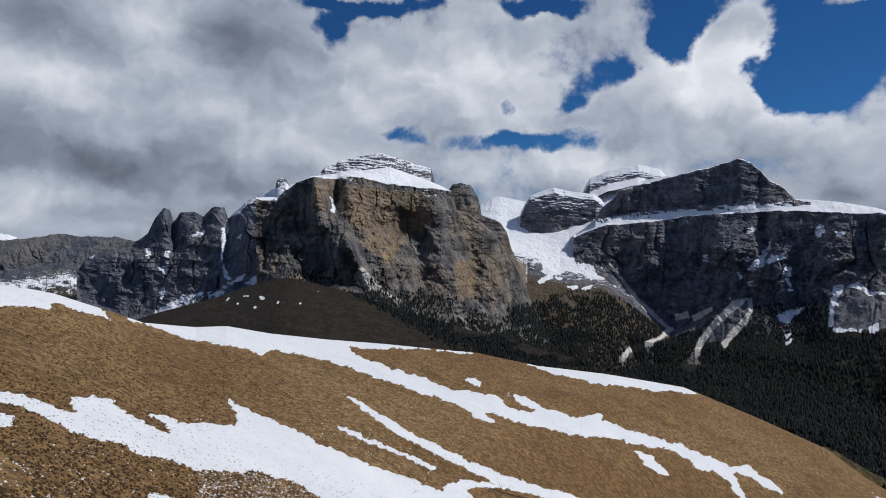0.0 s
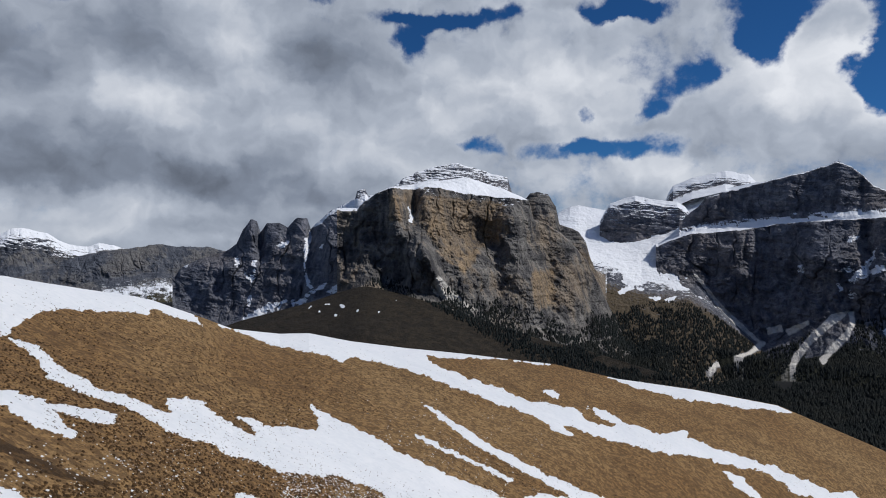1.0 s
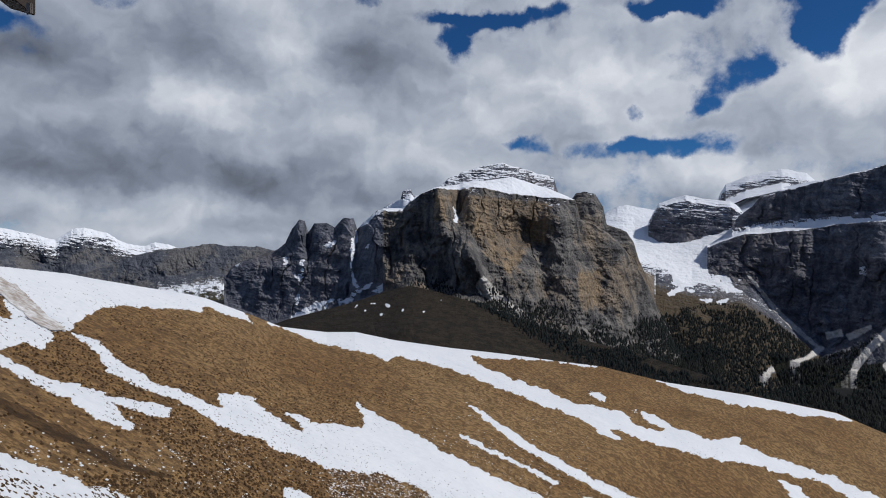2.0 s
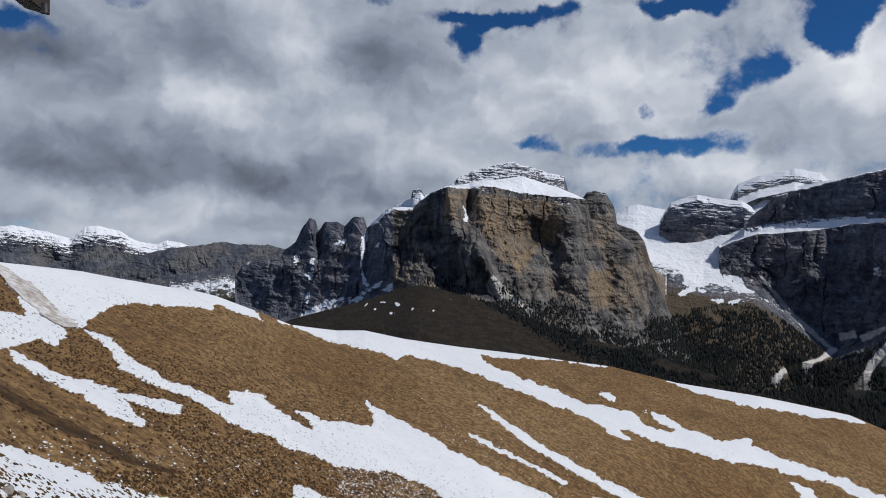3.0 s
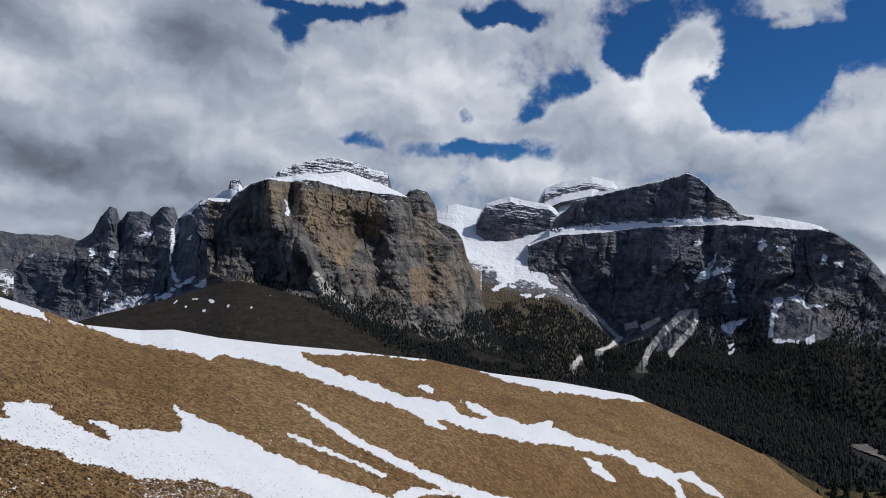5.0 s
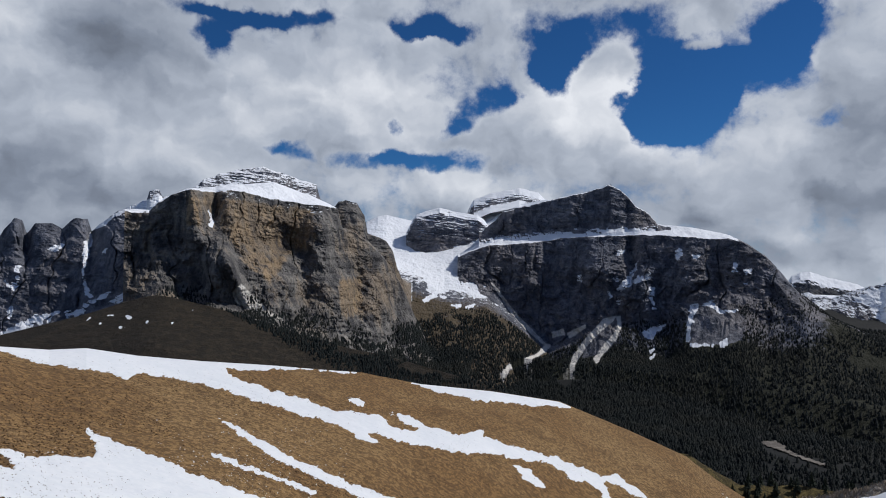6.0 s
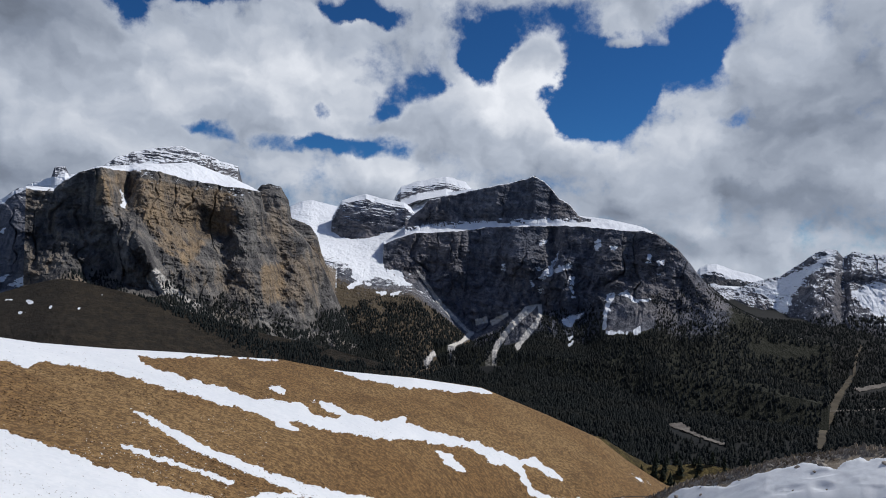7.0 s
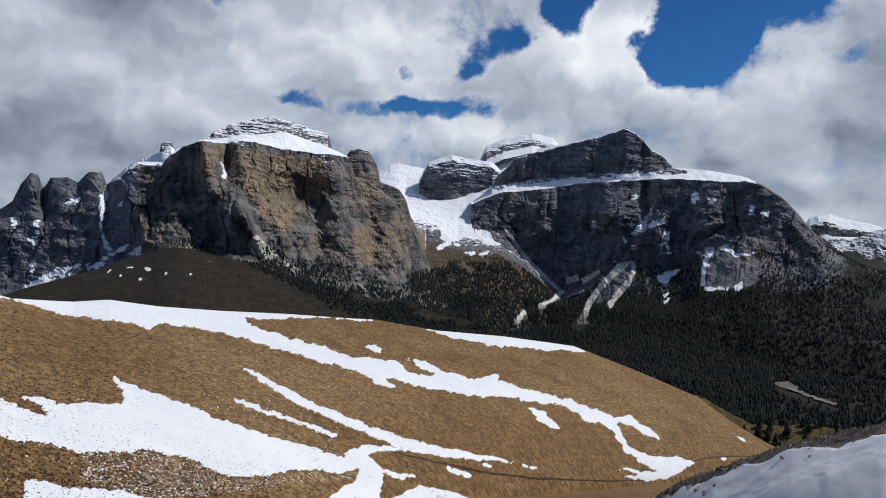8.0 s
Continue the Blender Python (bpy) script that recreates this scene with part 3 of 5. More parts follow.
massif("mountain", [(sunk(TOWERS, 700, -200), 1, 0, 0, 0.5, 0), (TOWERS, 6, 14, 2, [(-30, 0.1), (-20, 0.2), (-16, 0.55)], 0), (TOWERS_MID, 70, 60, 4, 0.12, 0), (TOWERS_BASE, 70, 50, 3, 0.1, 0),
       (shifted(TOWERS_BASE, -260, -110), 14, 4, 0, 0.1, 0.7), (sunk(TOWERS_BASE, -420, -420), 4, 0, 0, 0, 1)], ROCK_GREY, (-30.2, -12.0), 0.06, 5, 1.7, "row of dark grey rock towers with snowy gullies", 0.7,
       bumps=[(-23.96, 0.83, 0.69, 1.87, 36), (-23.10, 0.83, 0.35, 1.88, -45), (-21.92, 0.36, 0.89, 2.38, 20), (-19.67, 0.37, 0.73, 2.41, 22),
    (-18.81, 0.37, 0.32, 2.43, -40), (-17.14, -0.12, 0.94, 2.94, 26), (-15.24, -0.61, 0.77, 2.97, -35), (-13.80, -0.12, 0.78, 2.99, 30),
    (-25.60, -2.43, 0.84, 1.85, 40), (-27.66, -3.29, 1.22, 1.82, 35)],
       patches=TOWER_SNOW)

SHOULDER = [(0.1, 2480, 161.2), (0.6, 2470, 184.8), (0.9, 2460, 199.4), (1.6, 2450, 202.9), (2.5, 2440, 193.3), (3.2, 2430, 146.8), (3.5, 2420, 81.4),
    (4.4, 2410, 65.9), (5.2, 2400, 48.5), (5.8, 2390, 12), (6.2, 2380, -47.4), (7.5, 2370, -173.7)]
massif("mountain", [(sunk(SHOULDER, 300, -100), 1, 0, 0, 0.4, 0), (SHOULDER, 6, 6, 4, 0.4, 0), (shifted(SHOULDER, -60, -60), 34, 24, 8, 0.2, 0), (shifted(SHOULDER, -200, -260), 34, 26, 4, 0, 0)],
       ROCK_LIT, (0.0, 7.6), 0.06, 4, 6.6, "banded rock shoulder beside the table mountain")

BASIN_TOP = [(2.9, 3650, 148.9), (3.4, 3650, 184.7), (4.4, 3650, 217), (5.2, 3650, 226.5), (7.4, 3640, 195.9), (10.9, 3640, 209.9), (13.9, 3600, 217.8),
    (16.3, 3600, 283.3), (19.5, 3600, 320.6)]
BASIN_MID = [(2.9, 3300, 52.1), (4.9, 3300, 46), (5.9, 3280, 10.6), (9, 3280, 16.4), (12.4, 3250, 38.8), (13.9, 3250, 64), (19.5, 3300, 90.9)]
BASIN_LOW = [(2.9, 2750, -30.4), (5.4, 2750, -59.8), (7.5, 2750, -96.3), (10.5, 2760, -140), (13, 2760, -158), (14.4, 2760, -176), (16.3, 2760, -240), (18.2, 2760, -306), (20, 2750, -372),
    (20.8, 2740, -425)]
TERRACE = [(4.9, 2600, -121.7), (7, 2580, -159.4), (9, 2560, -193.7), (12, 2560, -215), (14.4, 2560, -222), (16.3, 2550, -268), (18.2, 2550, -330), (20, 2560, -395), (20.8, 2560, -440)]
GORGE = [(5, 2250, -330), (7.5, 2200, -357.7), (11, 2180, -364.4), (15.9, 2180, -391.2), (20.8, 2200, -450)]
FANS = [
    ('scree', 1.3, [(24.71, -5.35), (25.86, -5.05), (25.53, -5.56), (24.5, -6.49), (23.58, -7.54), (22.69, -8.73), (22.18, -9.89), (22.01, -11.03), (21.35, -11.08), (20.73, -10.8), (21.57, -10.06), (22.16, -8.64), (22.67, -7.85), (23.33, -6.93), (24.25, -5.88)]),
    ('scree', 1.3, [(25.77, -5.05), (26.16, -5.11), (26.25, -6.02), (25.79, -7.21), (24.66, -8.52), (24.13, -9.36), (23.84, -8.9), (24.64, -7.78), (25.51, -6.76), (25.88, -5.92)]),
    ('scree', 1.3, [(21.51, -6.77), (23.19, -5.88), (23.24, -6.25), (21.76, -7.19)]),
] + [
    ('scree', 1.3, [(20.16, -6.7), (21.26, -6.35), (21.44, -6.9), (20.29, -7.26)]),
    ('scree', 0.3, [(25.53, -5.56), (25.88, -5.92), (25.55, -6.8), (24.07, -8.51), (22.88, -8.84), (23.58, -7.54)]),
    ('scree', 0.28, [(32.36, -3.77), (33.27, -3.49), (33.89, -4.28), (35.55, -4.3), (36.05, -5.06), (35.8, -6.44), (34.65, -6.99), (31.82, -7.1), (31.6, -6.53)]),
    ('scree', 0.8, [(14.62, -2.31), (15.01, -2.44), (15.8, -3.48), (16.98, -5.03), (18.4, -6.41), (19.42, -7.41), (20.06, -7.89), (19.81, -8.16), (19.05, -7.55), (17.9, -6.57), (16.34, -4.92)]),
    ('scree', 1.3, [(19.8, -7.77), (20.23, -7.88), (19.69, -8.47), (18.45, -9.18), (17.44, -9.49), (16.55, -10.18), (15.92, -10.86), (15.55, -10.78), (16.29, -9.83), (17.43, -9.18), (18.69, -8.81)]),
]
BASIN_SNOW = [
    ('snow', 1.2, [(6.06, 0.15), (7.27, 0.43), (10.49, 0.67), (12.35, 0.68), (11.96, -0.07), (13.16, -0.86), (13.44, -2.06), (14.74, -2.12), (14.62, -2.71), (13.19, -3.4), (10.54, -3.05), (9.2, -3.2), (8.92, -2.26), (7.83, -1.46), (6.48, -1.2)]),
    ('snow', 1.1, [(8.62, -4.02), (9.87, -3.43), (9.8, -3.76), (8.81, -4.26)]),
    ('snow', 1.1, [(8.93, -3.18), (10.54, -2.97), (10.86, -3.34), (9.2, -3.44)]),
    ('snow', 1.1, [(11.17, -4.49), (12.2, -4.46), (11.76, -4.74)]),
    ('snow', 1.1, [(12.37, -4.67), (13.26, -4.36), (13.21, -4.63), (12.63, -4.93)]),
    ('snow', 1.1, [(10.09, -3.54), (10.73, -3.85), (10.55, -4.07)]),
    ('snow', 1.1, [(6.98, -2.01), (7.47, -2.68), (7.64, -3.36), (7.32, -3.55), (7.04, -2.69)]),
    ('snow', 1.1, [(13.14, -3.54), (14.16, -3.22), (14.17, -3.81), (13.28, -3.85)]),
]
massif("snow_basin", [(sunk(BASIN_TOP, 400, 0), 1, 0, 0, 1, 0), (BASIN_TOP, 4, 0, 0, 1.2, 0), (BASIN_MID, 50, 7, 6, 0.92, 0), (BASIN_LOW, 70, 8, 6, 0.42, 0.1), (TERRACE, 40, 10, 5, 0.16, 0.62),
       (GORGE, 70, 22, 4, -0.2, 0.62), (sunk(GORGE, -350, -470), 8, 0, 0, -0.3, 1)], ROCK_TURF, (2.6, 20.6), 0.055, 5, 2.4, "high snow basin above a brown rocky terrace", 1.0,
       patches=FANS[-2:] + BASIN_SNOW)
DOME = [(6.9, 3420, 114.4), (7.3, 3420, 159.8), (7.9, 3410, 219.5), (9, 3410, 243), (10, 3400, 256.5), (11.4, 3400, 234.5), (13.4, 3390, 220.2),
    (14, 3390, 193.2), (14.5, 3390, 154.7)]
massif("mountain", [(sunk(DOME, 250, 0), 1, 0, 0, 1, 0), (DOME, 4, 3, 2, 0.9, 0), (shifted(DOME, -60, -32), 14, 14, 8, 0.6, 0), (shifted(DOME, -110, -200), 60, 26, 8, 0.2, 0), (shifted(DOME, -170, -262), 6, 0, 0, 0.9, 0)],
       ROCK_GREY, (7.0, 14.6), 0.06, 4, 7.7, "snow-topped rock dome in the high basin")
BOE = [(12.4, 3900, 247.6), (12.7, 3900, 298.3), (13.1, 3900, 345.2), (14.6, 3900, 386.9), (16, 3900, 404.3), (17.2, 3900, 421.8), (18.1, 3900, 403.1),
    (18.9, 3900, 391.5), (19.6, 3900, 340.5)]
massif("mountain", [(sunk(BOE, 250, 0), 1, 0, 0, 1, 0), (BOE, 4, 3, 2, 0.9, 0), (shifted(BOE, -90, -45), 12, 6, 6, 0.65, 0), (shifted(BOE, -140, -85), 14, 8, 6, 0.3, 0), (shifted(BOE, -400, -150), 8, 0, 0, 1.2, 0)],
       ROCK_GREY, (12.4, 19.7), 0.07, 3, 9.1, "far snow-covered summit above the basin")

TIER = [(13.9, 3140, 124.5), (15.1, 3130, 177.5), (15.7, 3110, 218.7), (17.2, 3100, 240.1), (18.6, 3090, 258.4), (21.7, 3050, 290.4), (24.3, 3010, 322.7),
    (25, 3000, 334.4), (26, 2990, 309), (26.6, 2980, 277.8), (27.3, 2960, 234.3), (28.3, 2950, 203.7), (28.9, 2940, 169.5), (29.3, 2930, 136.4),
    (30.4, 2920, 102.9)]
LEDGE = [(13.4, 3100, 74.6), (14.8, 3080, 96), (16, 3070, 104), (19.5, 3030, 122), (21, 3010, 129), (24.8, 2950, 145), (28, 2900, 146), (28.9, 2890, 143),
    (30.4, 2870, 118.8)]
massif("mountain", [(sunk(TIER, 600, 0), 1, 0, 0, 0.8, 0), (TIER, 4, 5, 2, 0.75, 0), (shifted(TIER, -10, -6), 3, 12, 4, 0.3, 0), (shifted(LEDGE, 0, 6), 70, 34, 9, 0.22, 0), (shifted(LEDGE, -95, -60), 8, 0, 0, 1.3, 0)],
       ROCK_GREY, (13.6, 30.2), 0.06, 6, 4.9, "upper rock tier of the broad dark massif with a snowy rim",
       bumps=[(21.76, 4.16, 1.75, 1.42, 30), (25.20, 4.52, 0.83, 1.83, 40), (26.66, 4.01, 0.41, 1.36, -30), (18.60, 3.53, 0.92, 0.97, -20),
    (16.27, 3.08, 0.66, 0.98, 25)])
RIM = [(11.9, 3000, -6.2), (12.7, 2990, 15), (13.9, 2980, 40), (14.6, 2970, 50), (16, 2960, 53), (18.8, 2920, 66), (21, 2900, 84), (24.8, 2850, 92.5), (28, 2790, 99),
    (31.9, 2730, 85), (34.1, 2690, 81), (34.7, 2670, 83), (35.9, 2650, 63.5), (37.5, 2620, 9.7), (38.6, 2590, -49.3), (39.6, 2560, -106.1), (40.5, 2530, -152.9), (42.1, 2500, -193.5),
    (44.6, 2440, -245), (47.4, 2380, -280)]
RIM_BACK = [(11.9, 3160, 7.3), (15.3, 3140, 107.5), (19.5, 3100, 124.6), (24.8, 3020, 148.8), (28.9, 2970, 152.8), (30.4, 2940, 144.4), (31.9, 2900, 133.6),
    (34.1, 2860, 109.5), (34.7, 2840, 98), (35.9, 2800, 69.5), (37.5, 2760, 10.2), (39.6, 2700, -111.9), (42.1, 2660, -208.1), (47.4, 2500, -298)]
WALL_MID = [(11.9, 2970, -58.3), (13.9, 2940, -57.2), (15.8, 2910, -81.2), (18.2, 2870, -91.4), (20.5, 2820, -100.4), (22.7, 2790, -109.4), (24.8, 2750, -94.8),
    (26.5, 2730, -81.9), (28.9, 2700, -89.8), (32, 2650, -65.2), (34.1, 2610, -62.7), (36, 2550, -75.1), (38.3, 2500, -110.9), (40.5, 2470, -165.5),
    (42.1, 2450, -197.6), (44.6, 2400, -248.7), (47.4, 2350, -280.1)]
WALL_BASE = [(12, 2920, -95.7), (14.6, 2870, -140.4), (16.3, 2810, -228.4), (18.2, 2750, -291.8), (20, 2700, -338.1), (21.8, 2680, -309.2), (24.4, 2650, -260.8),
    (26.1, 2620, -239.5), (28.2, 2590, -263.3), (30.1, 2560, -259.3), (32, 2540, -188.3), (33.5, 2530, -161.7), (34.9, 2490, -160.6), (36.1, 2460, -176.7),
    (37.7, 2440, -208), (40.5, 2420, -182.1), (42.1, 2410, -202.2), (44.6, 2370, -253.1), (47.4, 2330, -281.4)]
FAN_SNOW = [
    ('snow', 1.05, [(27.93, -6.41), (29.13, -5.78), (29.99, -5.68), (29.03, -6.47), (28.83, -6.96), (28.16, -6.77)]),
    ('snow', 1.05, [(28.52, -7.9), (29.06, -7.6), (28.96, -7.92), (28.59, -8.12)]),
    ('snow', 1.05, [(28.53, -8.39), (29.18, -8.24), (28.64, -8.62)]),
    ('snow', 1.05, [(31.95, -3.79), (32.61, -3.6), (32.22, -4.72), (31.87, -5.8), (31.76, -7.04), (31.49, -7.06), (31.54, -5.59)]),
    ('snow', 1.05, [(32.67, -3.87), (33.57, -3.36), (33.68, -3.92), (34.38, -4.16), (35.55, -4.09), (35.55, -4.34), (34.19, -4.49), (33.43, -4.07)]),
    ('snow', 1.05, [(34.05, -6.92), (34.73, -6.43), (34.69, -7.05), (34.16, -7.26)]),
    ('snow', 1.05, [(31.78, -7.1), (33.66, -7.05), (33.66, -7.25), (31.79, -7.34)]),
]
GULLY_SNOW = [
    ('snow', 1.25, [(27.04, -1.16), (27.58, -0.17), (27.41, -1.03), (27.1, -1.9), (27.83, -1.47), (28.81, -1.2), (28.5, -1.8), (27.62, -2.09), (26.72, -2.46), (26.05, -2.97), (25.77, -2.73)]),
    ('snow', 1.25, [(25.34, -1.8), (25.91, -1.71), (26.31, -2.07), (25.69, -2.11)]),
    ('snow', 1.25, [(25.83, -3.56), (26.45, -3.66), (26.19, -4.09), (25.75, -3.83)]),
    ('snow', 1.25, [(24.97, -2.96), (25.41, -3.32), (25.19, -3.63)]),
    ('snow', 1.25, [(28.58, -2.48), (29.01, -2.39), (28.79, -3.45), (29.21, -4.57), (28.88, -4.34), (28.48, -3.33)]),
] + [
    ('snow', 1.25, [(22.41, -1.76), (22.75, -1.52), (22.92, -2.0), (22.47, -2.27)]),
    ('snow', 1.25, [(30.56, 0.46), (30.91, 0.99), (31.17, 0.46), (30.73, -0.3)]),
    ('snow', 1.25, [(31.82, 0.3), (32.68, 0.42), (32.28, -0.05)]),
    ('snow', 1.25, [(35.03, -0.32), (35.49, -0.24), (35.42, -1.04), (35.01, -1.05)]),
    ('snow', 1.25, [(35.81, -0.88), (36.54, -0.73), (36.5, -1.2), (36.01, -1.21)]),
    ('snow', 1.25, [(35.74, -1.81), (36.29, -1.82), (36.22, -2.07)]),
    ('snow', 1.25, [(25.71, 0.56), (26.48, 0.83), (26.26, 0.39), (25.71, 0.21)]),
]
massif("mountain", [(sunk(RIM_BACK, 600, -350), 1, 0, 0, 0.8, 0), (RIM_BACK, 3, 0, 0, [(12, 1.1), (34, 1.1), (36, 0.2)], 0), (shifted(RIM, 12, 2), 12, 6, 0, [(12, 0.95), (33, 0.95), (36, 0.2)], 0), (RIM, 2, [(12, 24), (40, 24), (43, 6)], 3, [(12, 0.3), (40, 0.2), (43, -0.2)], [(41, 0), (43, 0.9)]), (WALL_MID, 80, [(12, 50), (40, 50), (43, 8)], 5, 0.08, [(40, 0), (43, 0.9)]),
       (WALL_BASE, 70, [(12, 56), (40, 56), (43, 8)], 4, 0.10, [(40, 0), (43, 0.9)]), (shifted(WALL_BASE, -230, -95), 34, 12, 0, 0.05, 0.62), (sunk(WALL_BASE, -520, -358), 30, 6, 0, -0.3, 1), (sunk(WALL_BASE, -700, -450), 2, 0, 0, -0.3, 1)],
       ROCK_GREY, (11.7, 49.0), 0.05, 5, 11.3, "broad dark grey rock massif with a snowy ledge and scree fans", 1.0,
       bumps=[(24.19, -0.98, 1.75, 1.91, 70), (22.20, -2.95, 1.09, 1.94, -40), (26.99, 0.47, 0.59, 1.87, -50), (27.91, -3.24, 1.25, 1.86, 60),
    (29.36, -3.19, 0.49, 1.83, -35), (31.52, -0.86, 1.17, 2.25, 40), (33.48, -1.70, 0.97, 2.64, -35), (18.44, -1.56, 1.42, 2.47, 45),
    (16.52, -1.59, 0.96, 1.99, -30), (20.33, -1.53, 0.74, 2.44, -35), (26.24, -5.18, 0.69, 1.41, -40)],
       patches=FANS + FAN_SNOW + GULLY_SNOW)

# far ranges
FAR_SNOW = [(-55.5, 4700, 43), (-49.2, 4700, 84.4), (-47.1, 4700, 93.5), (-46.5, 4700, 112), (-45.6, 4700, 98.5), (-44.1, 4700, 70.8), (-42.6, 4700, 34.8),
    (-41.6, 4700, 98.7), (-40.7, 4700, 118.2), (-39.9, 4700, 100), (-39.1, 4700, 85.4), (-38.4, 4700, 39.7), (-37.6, 4700, 12.9), (-36.3, 4700, -2.7),
    (-35.6, 4700, 24.7), (-34.7, 4700, 9.1), (-33.8, 4700, -18.7), (-30.8, 4700, -31.3), (-25.5, 4700, -57)]
massif("mountain", [(sunk(FAR_SNOW, 150, -200), 1, 0, 0, 1, 0), (FAR_SNOW, 3, 3, 2, 0.7, 0), (shifted(FAR_SNOW, -120, -70), 24, 26, 9, 0.55, 0), (shifted(FAR_SNOW, -180, -160), 20, 40, 6, 0.16, 0), (shifted(FAR_SNOW, -500, -330), 12, 20, 0, 0.1, 0.5), (sunk(FAR_SNOW, -700, -420), 12, 0, 0, 0, 1)],
       ROCK_FAR, (-58, -26), 0.08, 6, 12.9, "distant snow-covered mountain range under dark clouds")
FAR_DARK = [(-43.7, 4150, -199.2), (-41.2, 4150, -171.1), (-38.9, 4150, -113.7), (-37.2, 4150, -60.5), (-35.4, 4150, -26.7), (-33.1, 4150, -9.6),
    (-31, 4150, 11.6), (-29.9, 4150, -6.3), (-27.4, 4150, -2.8), (-26.2, 4150, -28.4), (-23.5, 4150, -43.4)]
massif("mountain", [(sunk(FAR_DARK, 150, -300), 1, 0, 0, 0.3, 0), (FAR_DARK, 3, 6, 2, 0.2, 0), (shifted(FAR_DARK, -150, -150), 34, 44, 5, 0.06, 0.1), (shifted(FAR_DARK, -500, -230), 14, 14, 2, 0.42, 0.45), (shifted(FAR_DARK, -900, -400), 12, 10, 0, 0, 0.9)],
       ROCK_FAR, (-46, -24), 0.07, 7, 14.3, "distant jagged grey ridge with snow patches below")
FAR_RIGHT = [(38.7, 4800, -190.9), (39.3, 4800, -108.8), (39.9, 4800, -78.7), (40.6, 4800, -72.3), (41.3, 4800, -97.1), (42.2, 4800, -117.2), (43.6, 4800, -142.1),
    (44.5, 4800, -184.4), (46.1, 4800, -251.9)]
massif("mountain", [(sunk(FAR_RIGHT, 60, -200), 1, 0, 0, 1, 0), (FAR_RIGHT, 3, 3, 2, 0.8, 0), (shifted(FAR_RIGHT, -120, -50), 12, 20, 5, 0.6, 0), (shifted(FAR_RIGHT, -200, -140), 10, 20, 4, 0.0, 0), (shifted(FAR_RIGHT, -300, -300), 4, 10, 0, 0, 0.4)],
       ROCK_FAR, (39, 50), 0.08, 4, 15.3, "distant blue snow-capped peak")
RIGHT_PEAK = [(36.8, 3900, -310.2), (39, 3900, -186.8), (40.4, 3900, -171.8), (42, 3900, -197.4), (43.7, 3900, -143.6), (45.3, 3880, -115.3), (46.5, 3860, -49.8),
    (47.5, 3850, 13), (48.4, 3840, 38.6), (49, 3840, 37.1), (49.5, 3840, 3.2), (50.1, 3820, 30.7), (50.9, 3800, 20.9), (52.2, 3760, 23.8),
    (54.6, 3700, 15.8), (59.4, 3650, -8.9)]
massif("mountain", [(sunk(RIGHT_PEAK, 400, -200), 1, 0, 0, 0.8, 0), (RIGHT_PEAK, 3, 6, 3, 0.55, 0), (shifted(RIGHT_PEAK, -170, -130), 34, 56, 6, 0.38, 0), (shifted(RIGHT_PEAK, -480, -280), 30, 56, 3, 0.34, 0.2), (sunk(RIGHT_PEAK, -900, -420), 14, 10, 0, 0, 1)],
       ROCK_GREY, (38, 62), 0.07, 8, 16.7, "rugged snow-streaked mountain above the forest",
       patches=[("snow", 0.9, [(43.35, -2.87), (44.98, -2.06), (47.34, -0.77), (48.83, 0.43), (48.12, -0.72), (46.99, -1.69), (46.25, -3.11), (45.73, -4.97), (45.31, -4.78),
    (44.63, -3.46)]), ("snow", 0.9, [(50.12, -2.79), (51.89, -1.57), (53.66, -3.54), (53.73, -5), (52.01, -4.34), (50.89, -3.59)])])

# ---- pasture spur in the middle distance, cloud shade in its colour ----
SPUR = [(-29.7, 1500, -213.7), (-24.8, 1500, -169.3), (-22.2, 1520, -155.9), (-19, 1540, -136.4), (-16.7, 1560, -117.2), (-14.1, 1560, -96.9),
    (-12.4, 1540, -107.1), (-9.4, 1500, -125.4), (-6.9, 1470, -143.3), (-4.3, 1430, -164.4), (-1.2, 1380, -183.9), (1.9, 1340, -197.9), (6, 1280, -208.8),
    (9, 1230, -218.9), (13.5, 1150, -228.8), (15.9, 1120, -237), (20.6, 1080, -275.5)]
SPUR_SPOTS = [(-17.40, -5.21, 0.56, 0.24, 1), (-18.80, -5.46, 0.37, 0.19, 1), (-15.99, -5.44, 0.29, 0.25, 1), (-14.70, -5.92, 0.19, 0.30, 1),
    (-15.94, -4.80, 0.19, 0.25, 1), (-16.47, -6.26, 0.47, 0.15, 1), (-12.85, -5.97, 0.20, 0.15, 1), (-14.54, -4.24, 0.24, 0.15, 1),
    (-12.36, -4.53, 0.29, 0.10, 1), (-11.12, -4.90, 0.50, 0.10, 1), (-18.11, -5.96, 0.28, 0.15, 1)]
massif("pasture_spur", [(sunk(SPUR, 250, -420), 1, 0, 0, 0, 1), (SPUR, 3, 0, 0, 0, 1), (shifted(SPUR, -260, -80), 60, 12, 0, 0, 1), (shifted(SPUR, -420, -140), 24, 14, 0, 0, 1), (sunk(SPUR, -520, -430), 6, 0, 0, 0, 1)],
       SHADED_TURF, (-32, 21), 0.08, 2, 18.1, "brown pasture spur below the cliffs, cloud shade painted into its colour", ease=1.6, category="hillside",
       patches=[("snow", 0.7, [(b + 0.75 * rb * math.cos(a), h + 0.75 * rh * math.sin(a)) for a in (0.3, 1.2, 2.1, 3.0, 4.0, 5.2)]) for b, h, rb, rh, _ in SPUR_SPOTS])

